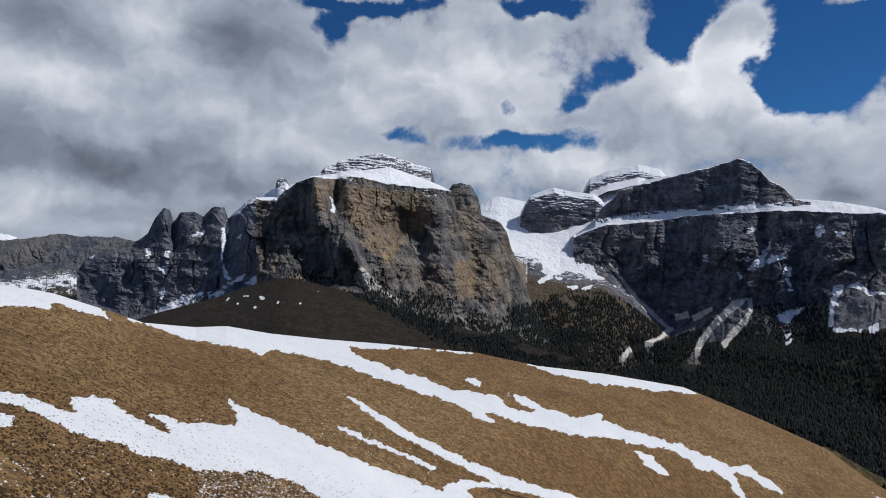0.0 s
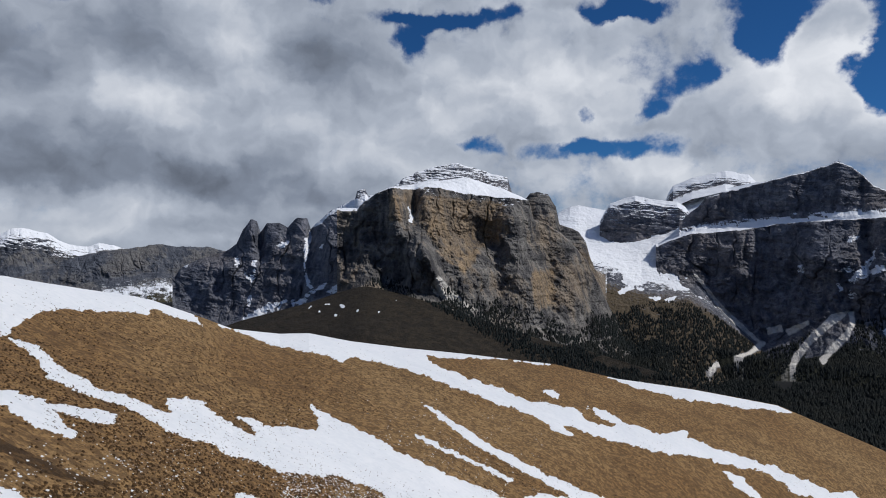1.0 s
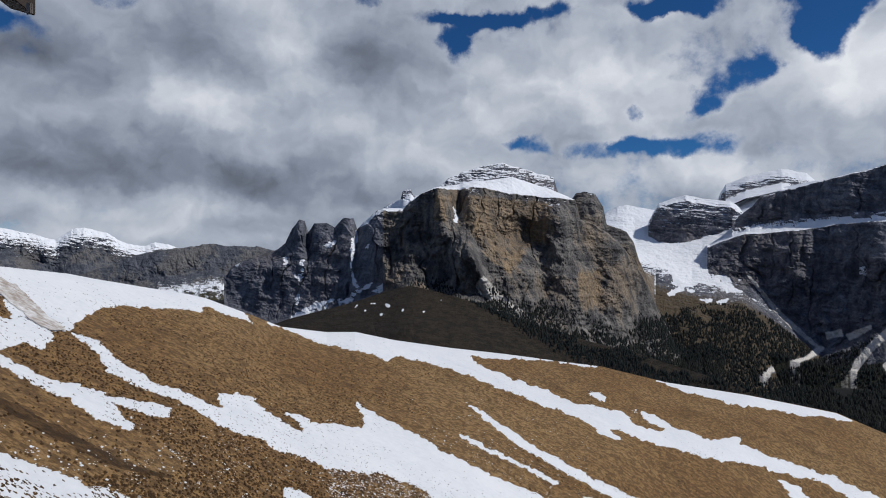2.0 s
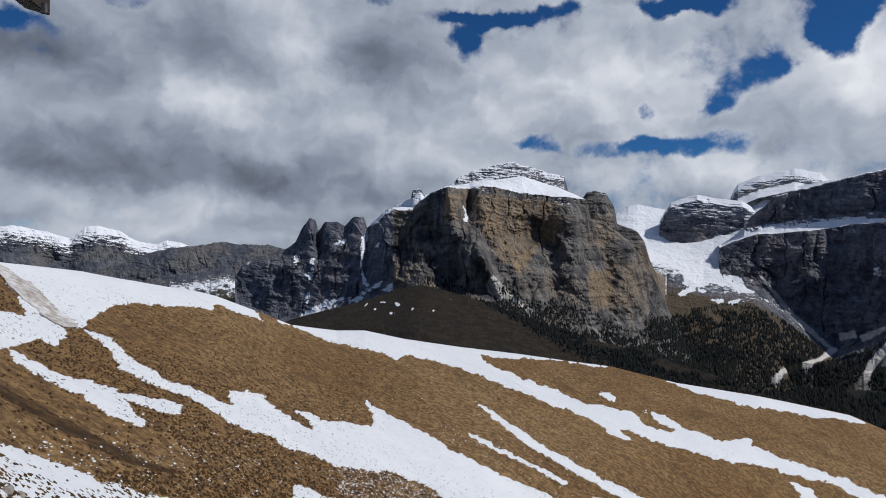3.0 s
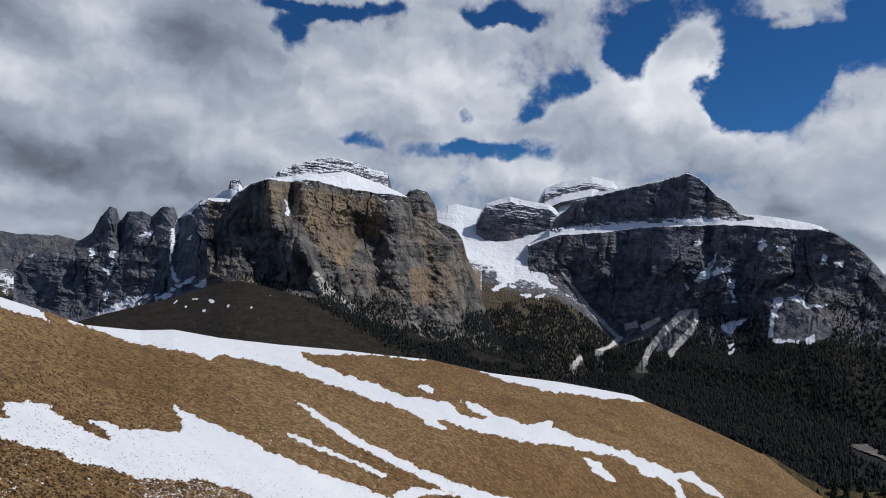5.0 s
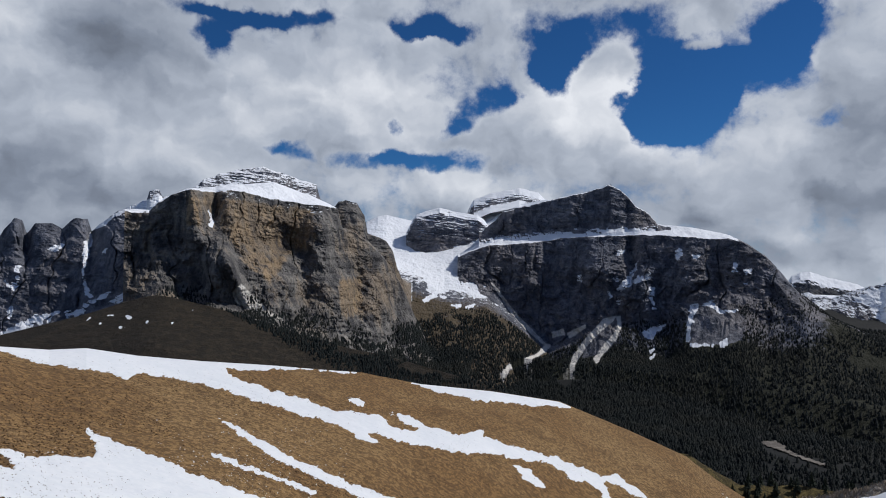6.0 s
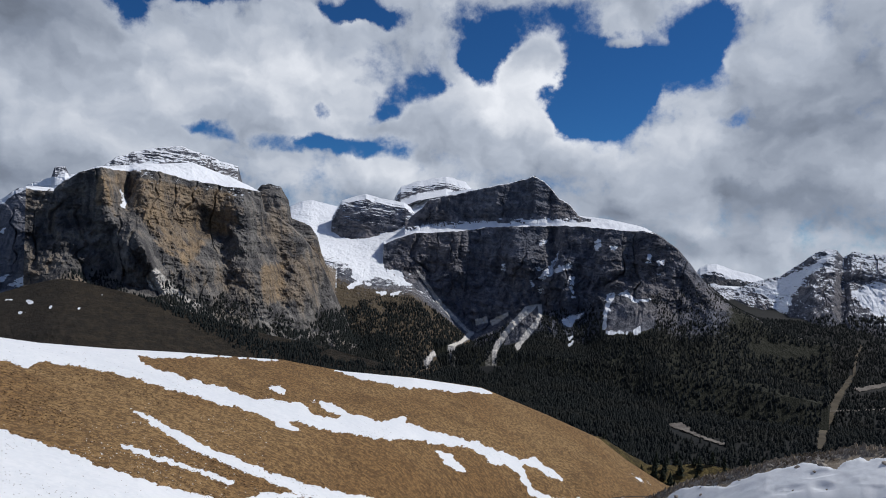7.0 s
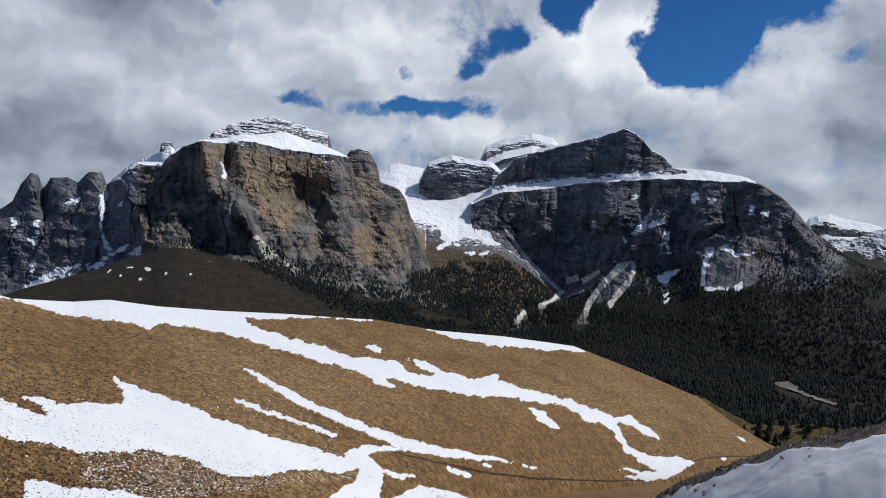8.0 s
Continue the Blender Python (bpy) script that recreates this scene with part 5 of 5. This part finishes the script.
# ---- valley: clearings, roads and forest ----
def on_valley(b, h):
    d = np.full(np.shape(b), 1500.0)
    for _ in range(12):
        p = world_xyz(b, d, 0)
        d = np.clip(valley_height(p[..., 0], p[..., 1]) / np.tan(np.radians(np.minimum(h, -4))), 400, 4500)
    return d


DIRT = plain_material("pale gravel", (0.07, 0.062, 0.058), (0.20, 0.185, 0.17), 0.12, 0.3, 0.2)
MEADOW = plain_material("brown meadow", (0.045, 0.038, 0.028), (0.10, 0.085, 0.062), 0.03, 0.3, 0.3)
OPEN = [
    ("clearing", DIRT, "brown meadow clearing in the forest", [(43.05, -7.35), (43.97, -7.16), (45.22, -7.11), (46.44, -7.15), (47.63, -7.06), (48.23, -7.25), (46.87, -7.64), (45.87, -7.94), (45.04, -7.77),
    (43.58, -7.66)]),
    ("road", DIRT, "pale gravel road through the forest", [(37.25, -14.52), (38.25, -14.21), (38.72, -14.42), (39.01, -14.79), (40.25, -15.15), (41.81, -15.45), (41.77, -15.63), (40.12, -15.35),
    (38.65, -14.93), (37.73, -14.82)]),
    ("road", DIRT, "pale gravel road through the forest", [(45.07, -12.51), (47.87, -11.93), (50.89, -11.42), (53.99, -10.69), (53.99, -10.78), (50.89, -11.5), (47.87, -12.02), (45.07, -12.64)]),
    ("track", MEADOW, "brown cleared track up the forest slope", [(50.72, -7.92), (50.87, -7.9), (49.7, -10.86), (48.87, -13.34), (48.62, -14.65), (48.16, -14.74), (48.35, -13.09), (49.38, -10.48)]),
    ("road", DIRT, "pale road bend with old snow", [(50.45, -9.89), (51.17, -9.64), (52.59, -9.16), (52.6, -9.37), (51.4, -9.86), (50.9, -10.11)]),
    ("snowfield", SNOW_MAT, "snow left in a forest clearing", [(52.29, -6.52), (52.97, -5.93), (53.76, -5.62), (54.84, -5.69), (54.88, -6.59), (53.53, -6.77)]),
]
for name, mat, label, outline in OPEN:
    pts = np.array(outline)
    bs, hs = np.arange(pts[:, 0].min() - 0.1, pts[:, 0].max() + 0.1, 0.06), np.arange(pts[:, 1].min() - 0.1, pts[:, 1].max() + 0.1, 0.04)
    b, h = np.meshgrid(bs, hs)
    m = inside(outline, b + 0.1 * fractal(b * 3, h * 5, 1, 3), h + 0.05 * fractal(b * 3, h * 5, 8, 3))
    d = on_valley(b, h)
    p = world_xyz(b, d, 0)
    p[..., 2] = valley_height(p[..., 0], p[..., 1]) + 2.5
    if m.any():
        tagged(new(name, sheet(name, p.reshape(-1, 3), len(bs), len(hs), [mat], keep=m[:-1, :-1], smooth=True)), label, name, kind="structure")


def build_forest():
    from mathutils.bvhtree import BVHTree
    graph = bpy.context.evaluated_depsgraph_get()
    land = []
    for ob in scene.objects:
        if ob.type == "MESH" and (ob.name.startswith(("ground", "mountain", "snow_basin", "pasture")) and ob.name not in ("ground_hillside", "ground_bank", "ground_slope")):
            land.append((ob.name, BVHTree.FromObject(ob, graph)))
    SPUR_TOP = [q[0] for q in SPUR], [q[2] for q in SPUR]
    r = np.random.RandomState(5)
    tries = 105000
    b = r.uniform(-14, 62, tries)
    d = np.sqrt(r.uniform(650 ** 2, np.where(b > 37, 3300, 2560) ** 2, tries))
    # the belt of trees below the table mountain
    belt = np.arange(tries) < 26000
    b[belt], d[belt] = r.uniform(-9, 13, 26000), r.uniform(1150, 2250, 26000)
    x, y = np.sin(np.radians(b)) * d, np.cos(np.radians(b)) * d
    gap = fractal(x / 160, y / 160, 6.1, 4, 0.6)
    screes = [o[3] for o in OPEN] + [q[2] for q in FANS + FAN_SNOW]
    places = []
    for i in range(tries):
        if gap[i] < -1.2:
            continue
        best, normal, on = None, None, ""
        for name, tree in land:
            hit, n, _, _ = tree.ray_cast(Vector((x[i], y[i], 900)), Vector((0, 0, -1)))
            if hit and (best is None or hit.z > best):
                best, normal, on = hit.z, n, name
        if best is None or abs(normal.z) < 0.42 or best > np.interp(b[i], [-10, -4, 4, 9, 12, 16, 34, 38, 43], [-100, -150, -222, -245, -240, -200, -200, -150, -125]) - 24 * gap[i]:
            continue
        if on.startswith("pasture") and best < np.interp(b[i], *SPUR_TOP) - np.interp(b[i], [-10, -7, 0, 10, 14], [-5, 8, 24, 45, 400]) * (0.6 + 0.8 * r.rand()):
            continue
        places.append((x[i], y[i], best, b[i], d[i]))
    p = np.array(places)
    size = r.uniform(8, 16, len(p))
    size *= np.where(p[:, 2] > -240, 0.65, 1.0)
    ok = np.ones(len(p), bool)
    for q in (0.0, 0.5, 1.0):
        h = np.degrees(np.arctan2(p[:, 2] + size * q, p[:, 4]))
        for outline in screes:
            ok &= ~inside(outline, p[:, 3], h)
    p, size = p[ok], size[ok]
    shapes = [cone_tree(3, 6, 0.35, random.Random(k)) for k in range(8)]
    vs, fs, at = [], [], 0
    which = r.randint(0, 8, len(p))
    turn = r.uniform(0, 6.28, len(p))
    for k, (v, f) in enumerate(shapes):
        sel = which == k
        n = sel.sum()
        c, s_ = np.cos(turn[sel])[:, None], np.sin(turn[sel])[:, None]
        h = size[sel][:, None]
        out = np.stack([(v[None, :, 0] * c - v[None, :, 1] * s_) * h * 1.15 + p[sel, 0:1], (v[None, :, 0] * s_ + v[None, :, 1] * c) * h * 1.15 + p[sel, 1:2],
                        v[None, :, 2] * h + p[sel, 2:3] - 1.5], -1)
        vs.append(out.reshape(-1, 3))
        fs.append((f[None] + (np.arange(n) * len(v))[:, None, None] + at).reshape(-1, 3))
        at += n * len(v)
    vs, fs = np.concatenate(vs), np.concatenate(fs)
    me = bpy.data.meshes.new("forest")
    me.vertices.add(len(vs))
    me.vertices.foreach_set("co", vs.astype(np.float32).ravel())
    me.loops.add(fs.size)
    me.loops.foreach_set("vertex_index", fs.ravel().astype(np.int32))
    me.polygons.add(len(fs))
    me.polygons.foreach_set("loop_start", np.arange(0, fs.size, 3, dtype=np.int32))
    me.update()
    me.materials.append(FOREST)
    tagged(new("forest", me), "dense conifer forest filling the valley, darkened by painted cloud shade", "forest", kind="stuff")


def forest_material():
    m, t, b, p = material("far conifers in painted shade")
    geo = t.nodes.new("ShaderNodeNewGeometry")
    # much darker than real needles: cloud shade is mixed into these tones
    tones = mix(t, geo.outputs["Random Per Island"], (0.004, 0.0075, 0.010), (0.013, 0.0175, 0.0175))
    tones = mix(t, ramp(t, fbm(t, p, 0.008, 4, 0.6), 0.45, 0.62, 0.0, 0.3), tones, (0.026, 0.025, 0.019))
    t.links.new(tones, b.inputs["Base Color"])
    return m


FOREST = forest_material()
build_forest()


# ---- summit ground round the camera, behind it too ----
def build_summit():
    bs, rs = np.arange(59.5, 299, 3.0), np.array([0, 3, 8, 20, 60, 160, 420, 900])
    b, d = np.meshgrid(bs, rs)
    p = world_xyz(b, d, -1.75 - np.interp(b, [60, 150, 200], [0.95, 0.6, 0.38]) * d * np.clip(d / np.interp(b, [60, 150, 200], [9, 20, 40]), 0.15, 1))
    p[..., 2] += 0.3 * fractal(p[..., 0] / 9, p[..., 1] / 9, 1, 4) * (d > 5)
    ob = new("ground_summit", sheet("ground_summit", p.reshape(-1, 3), len(bs), len(rs), [GRASS], smooth=True))
    tagged(ob, "bleached turf on the top of the hill", "ground", kind="structure")


build_summit()


def part(name, bm, mat, parent, label=""):
    me = bpy.data.meshes.new(name)
    bm.to_mesh(me)
    bm.free()
    me.materials.append(mat)
    ob = new(name, me)
    ob.parent = parent
    return tagged(ob, label)


def box(bm, size, place, turn=None, bevel=0.0):
    made = bmesh.ops.create_cube(bm, size=1.0, matrix=Matrix.Translation(place) @ (turn or Matrix()) @ Matrix.Diagonal((*size, 1)))
    if bevel:
        edges = {e for v in made["verts"] for e in v.link_edges}
        bmesh.ops.bevel(bm, geom=list(edges), offset=bevel, segments=2, affect="EDGES")


def rod(bm, a, b, r0, r1=None, sides=8):
    a, b = Vector(a), Vector(b)
    turn = (b - a).to_track_quat("Z", "Y").to_matrix().to_4x4()
    bmesh.ops.create_cone(bm, cap_ends=True, segments=sides, radius1=r0, radius2=r0 if r1 is None else r1, depth=(b - a).length,
                          matrix=Matrix.Translation((a + b) / 2) @ turn)


STEEL = plain_material("painted grey steel", (0.13, 0.165, 0.21), (0.16, 0.20, 0.245), 1.5, 0.1, 0.01, 0.5)
DARK_WOOD = plain_material("dark stained wood", (0.018, 0.013, 0.011), (0.04, 0.03, 0.025), 5.0, 0.4, 0.02, 0.7)
ZINC = plain_material("weathered zinc", (0.10, 0.09, 0.09), (0.17, 0.155, 0.15), 8.0, 0.2, 0.01, 0.5)
SOIL = plain_material("bare dark soil", (0.018, 0.012, 0.008), (0.055, 0.036, 0.022), 2.5, 0.8, 0.1)


# the corner of a roof's eave
def along(b, h, d):
    """A place at a bearing and height angle, d metres away."""
    return Vector((math.sin(radians(b)) * d, math.cos(radians(b)) * d, math.tan(radians(h)) * d))


def build_roof():
    root = new("roof_eave", None)
    tip, up, far = along(*(-43.93, 16.88), 5.0), along(*(-46.44, 18.56), 5.0), along(*(-43.89, 21.38), 5.6)
    root.location = tip
    back = (tip.normalized() + Vector((-0.3, 0, 0.1))).normalized() * 0.9
    bm = bmesh.new()
    grow = tip + (up - tip) * 4.0
    ridge = tip + (far - tip) * 3.0
    vs = [bm.verts.new(q - tip) for q in (tip, grow, ridge, tip + back, grow + back, ridge + back)]
    for f in ((0, 1, 2), (5, 4, 3), (0, 3, 4, 1), (1, 4, 5, 2), (2, 5, 3, 0)):
        bm.faces.new([vs[i] for i in f])
    bmesh.ops.bevel(bm, geom=list(bm.edges), offset=0.012, segments=1, affect="EDGES")
    part("verge_board", bm, DARK_WOOD, root)
    bm = bmesh.new()
    a = along(*(-44.36, 17.39), 4.97) - tip
    box(bm, (0.045, 0.02, 0.075), a, bevel=0.006)
    part("end_cap", bm, ZINC, root, "small grey metal end cap")
    bm = bmesh.new()
    a, b = along(*(-43.73, 18.87), 5.3) - tip, along(*(-43.25, 18.87), 5.3) - tip
    rod(bm, a + Vector((0, 0, 0.35)), b - Vector((0, 0, 0.02)), 0.05, 0.045, 12)
    part("rafter_end", bm, DARK_WOOD, root)
    tagged(root, "dark wooden corner of an overhanging roof eave", "roof", kind="structure")


build_roof()


def build_panel():
    root = new("sign_panel", None)
    d = 1.7
    a, b = along(*(-50.48, -6.88), d), along(*(-47.79, -18.61), d)
    side = (b - a).normalized()
    out = Vector((-1, -0.55, 0)).normalized()
    bm = bmesh.new()
    lo, hi = b + side * 0.9, a - side * 0.25
    thick = Vector((0.55, -1, 0)).normalized() * 0.03
    vs = [bm.verts.new(q) for q in (lo, hi, hi + out * 0.9, lo + out * 0.9)]
    vs += [bm.verts.new(v.co - thick) for v in vs[:4]]
    for f in ((0, 1, 2, 3), (7, 6, 5, 4), (0, 4, 5, 1), (1, 5, 6, 2), (2, 6, 7, 3), (3, 7, 4, 0)):
        bm.faces.new([vs[i] for i in f])
    bmesh.ops.recalc_face_normals(bm, faces=list(bm.faces))
    bmesh.ops.bevel(bm, geom=list(bm.edges), offset=0.005, segments=2, affect="EDGES")
    part("plate", bm, STEEL, root)
    for h in (820, 866):
        bm = bmesh.new()
        c = a + (b - a) * ((h - 602) / 280) + out * 0.06
        rod(bm, c - thick * 0.3, c + thick * 0.25, 0.03, 0.028, 20)
        part("bolt_cover", bm, DARK_WOOD, root, "round dark bolt cover")
    tagged(root, "slanting blue-grey steel panel beside the viewpoint", "panel")


build_panel()


def on_hill(b, h):
    b, h = np.array([float(b)]), np.array([float(h)])
    rd, rz = line(RIDGE, b)
    fd, fz = line(FOOT, b)
    v = np.clip((np.tan(np.radians(h)) - fz / fd) / (rz / rd - fz / fd), 0, 1)
    return Vector(hill_xyz(b, v)[0])


# a guyed mast on the crest
def build_mast():
    root = new("mast", None)
    base = on_hill(*(-32.19, -4.42))
    root.location = base
    bm = bmesh.new()
    rod(bm, (0, 0, -0.3), (0, 0, 4.2), 0.06, 0.035)
    part("pole", bm, STEEL, root)
    for a in (0.2, 2.3, 4.4):
        bm = bmesh.new()
        rod(bm, (math.cos(a) * 2.2, math.sin(a) * 2.2, -0.5), (0, 0, 2.9), 0.03)
        part("stay", bm, STEEL, root)
    bm = bmesh.new()
    rod(bm, (-1.5, 0.2, 2.0), (1.5, -0.2, 2.1), 0.03)
    part("crossbar", bm, STEEL, root)
    tagged(root, "thin grey steel mast with slanting stays on the crest", "mast")


build_mast()


# the small hut with an aerial on the massif's top
def build_hut():
    root = new("summit_hut", None)
    p = along(*(25.06, 6.22), 2995)
    root.location = p
    bm = bmesh.new()
    box(bm, (16, 9, 9), (0, 0, 2), bevel=0.4)
    part("wall", bm, DARK_WOOD, root)
    bm = bmesh.new()
    box(bm, (18, 11, 1.2), (0, 0, 7), Matrix.Rotation(0.08, 4, "Y"), 0.2)
    part("roof", bm, ZINC, root)
    bm = bmesh.new()
    rod(bm, (5, 0, 6), (5, 0, 16), 0.6, 0.25)
    part("aerial", bm, STEEL, root)
    tagged(root, "tiny dark cable car station on the summit edge", "hut")


build_hut()


# ---- bare soil of the worn trail, and dark bands in the turf ----
def band_on_hill(name, label, middle, width, mat, category, lift=0.02):
    """A band along a line of (bearing, height angle), width in metres across the view, draped 3 cm over the turf."""
    m = np.array(middle)
    n = max(8, int((abs(np.diff(m[:, 0])).sum() + abs(np.diff(m[:, 1])).sum()) / 0.08))
    q = np.linspace(0, len(m) - 1, n)
    b, h = np.interp(q, np.arange(len(m)), m[:, 0]), np.interp(q, np.arange(len(m)), m[:, 1])
    rows = []
    for k, side in enumerate(np.linspace(-1, 1, 5)):
        ragged = width * side * (1 + 0.35 * fractal(b * 1.2, k * 3.1, 5.5, 3, 0.5))
        hh = h + ragged * np.clip(np.sin(np.linspace(0.15, 3.0, n)), 0.1, 1)
        rd, rz = line(RIDGE, b)
        fd, fz = line(FOOT, b)
        v = np.clip((np.tan(np.radians(hh)) - fz / fd) / (rz / rd - fz / fd), 0.001, 1)
        rows.append(hill_xyz(b, v, 0.05 * (1 - abs(side)) + lift))
    p = np.array(rows)
    tagged(new(name, sheet(name, p.reshape(-1, 3), n, 5, [mat], smooth=True)), label, category, kind="structure")


band_on_hill("trail", "worn dark soil footpath across the turf", [(1.99, -21.41), (4.7, -22.07), (7.85, -22.73), (11.02, -23.32), (14.18, -23.81), (17.83, -24.01), (21.42, -23.9), (24.9, -23.59), (28.27, -23.16)], 0.10, SOIL, "path")
band_on_hill("trail", "worn dark soil footpath across the turf", [(30.11, -21.71), (31.92, -21.07), (33.68, -20.6), (35.4, -20.33), (36.46, -20.33)], 0.05, SOIL, "path")


# a darker turf colour, for the band and the heather tufts
DARK_TURF = grass_material("dark turf", (0.085, 0.048, 0.020), (0.025, 0.015, 0.008), (0.12, 0.07, 0.03))
band_on_hill("turf_band", "band of dark turf across the slope", [(-48.73, -9.25), (-46.9, -10.92), (-45, -12.42), (-43.02, -13.94), (-40.54, -15.75), (-37.96, -17.35), (-34.37, -18.84)], 0.55, DARK_TURF, "turf")
DIRTY = plain_material("soiled snow", (0.26, 0.21, 0.17), (0.70, 0.72, 0.75), 1.1, 1.0, 0.25)
band_on_hill("soiled_snow", "trampled snow soiled with earth", [(-47.56, -1.58), (-46.52, -2.52), (-45.38, -3.66), (-44.21, -4.82), (-43.01, -6), (-42, -6.51)], 0.8, DIRTY, "snow", 0.2)


# ---- loose pale stones and snow crumbs in the turf ----
def build_crumbs():
    r = np.random.RandomState(11)
    n = 30000
    b, h = r.uniform(-50, 2, n), r.uniform(-24, -13, n)
    # where the ground is scoured: low on the hillside
    zone = inside(SCOURED, b, h) | (r.rand(n) < np.where(h < -15, 0.09, 0.015) * np.clip(1 + 1.5 * fractal(b * 0.6, h * 1.2, 3.1, 3), 0, 3))
    b, h = b[zone], h[zone]
    rd, rz = line(RIDGE, b)
    fd, fz = line(FOOT, b)
    v = (np.tan(np.radians(h)) - fz / fd) / (rz / rd - fz / fd)
    good = (v > 0.01) & (v < 0.95)
    b, v = b[good], v[good]
    p = hill_xyz(b, v)
    shape = np.array([(1, 0, 0), (0.3, 0.9, 0), (-0.8, 0.5, 0), (-0.7, -0.6, 0), (0.4, -0.9, 0), (0, 0, 0.7)])
    tri = np.array([(0, 1, 5), (1, 2, 5), (2, 3, 5), (3, 4, 5), (4, 0, 5)])
    size = r.choice([0.06, 0.09, 0.13, 0.2], len(b), p=[0.4, 0.35, 0.2, 0.05])
    turn = r.uniform(0, 6.28, len(b))
    c, s_ = np.cos(turn)[:, None], np.sin(turn)[:, None]
    k = size[:, None]
    out = np.stack([(shape[:, 0] * c - shape[:, 1] * s_) * k + p[:, 0:1], (shape[:, 0] * s_ + shape[:, 1] * c) * k + p[:, 1:2], shape[:, 2] * k + p[:, 2:3] - 0.01], -1)
    faces = (tri[None] + (np.arange(len(b)) * 6)[:, None, None]).reshape(-1, 3)
    me = bpy.data.meshes.new("snow_crumbs")
    me.from_pydata(out.reshape(-1, 3).tolist(), [], faces.tolist())
    me.materials.append(SNOW_MAT)
    tagged(new("snow_crumbs", me), "crumbs of old snow and pale stones in the turf", "snow crumbs", kind="stuff")


SCOURED = [(-21.14, -19.23), (-17.05, -19.93), (-12.23, -21.77), (-10.41, -23.06), (-8.02, -23.26), (-2.56, -23.24), (-0.53, -23.79), (1.55, -23.23),
    (1.54, -24.14), (-1.58, -25.49), (-9.53, -25.32), (-17.18, -23.28), (-21.62, -21.19)]
build_crumbs()

# boulders below the panel and on the knoll
for t_place, size in (((-46.72, -18.02), 0.8), ((-47.83, -18.21), 0.6), ((-48.55, -15.71), 0.45), ((-45.85, -18.41), 0.5), ((-40.46, -18.61), 0.35), ((-36.86, -19.84), 0.4),
                      ((-50.07, -1.88), 1.2), ((-49.44, -2.06), 0.9), ((-50.76, -1.78), 1.1), ((-24.58, -19.17), 0.3), ((-43.02, -10.55), 0.4), ((-34.46, -13.54), 0.5)):
    put_stone(on_hill(*t_place), size, "brown boulder lying on the hillside", "boulders on the hillside")


# ---- dark heather tufts in the turf ----
def build_tufts():
    r = np.random.RandomState(23)
    n = 46000
    b, v = r.uniform(-52, 34, n), r.uniform(0.02, 0.98, n)
    p = hill_xyz(b, v)
    field = fractal(p[:, 0] / 22, p[:, 1] / 22, 8.8, 4, 0.6) + np.interp(b, [-50, -15, 5, 34], [0.35, 0.15, -0.25, -0.5])
    p = p[(field > 0.12) | (r.rand(n) < 0.12)]
    shape = np.array([(1, 0, -0.1), (0.3, 0.9, -0.1), (-0.8, 0.5, -0.1), (-0.7, -0.6, -0.1), (0.4, -0.9, -0.1), (0.15, 0.1, 0.8)])
    tri = np.array([(0, 1, 5), (1, 2, 5), (2, 3, 5), (3, 4, 5), (4, 0, 5)])
    k = r.uniform(0.08, 0.24, len(p))[:, None]
    turn = r.uniform(0, 6.28, len(p))
    c, s_ = np.cos(turn)[:, None], np.sin(turn)[:, None]
    out = np.stack([(shape[:, 0] * c - shape[:, 1] * s_) * k + p[:, 0:1], (shape[:, 0] * s_ + shape[:, 1] * c) * k + p[:, 1:2], shape[:, 2] * k + p[:, 2:3]], -1)
    faces = (tri[None] + (np.arange(len(p)) * 6)[:, None, None]).reshape(-1, 3)
    me = bpy.data.meshes.new("heather")
    me.from_pydata(out.reshape(-1, 3).tolist(), [], faces.tolist())
    me.materials.append(DARK_TURF)
    tagged(new("heather", me), "low dark heather tufts scattered in the turf", "heather", kind="stuff")


build_tufts()
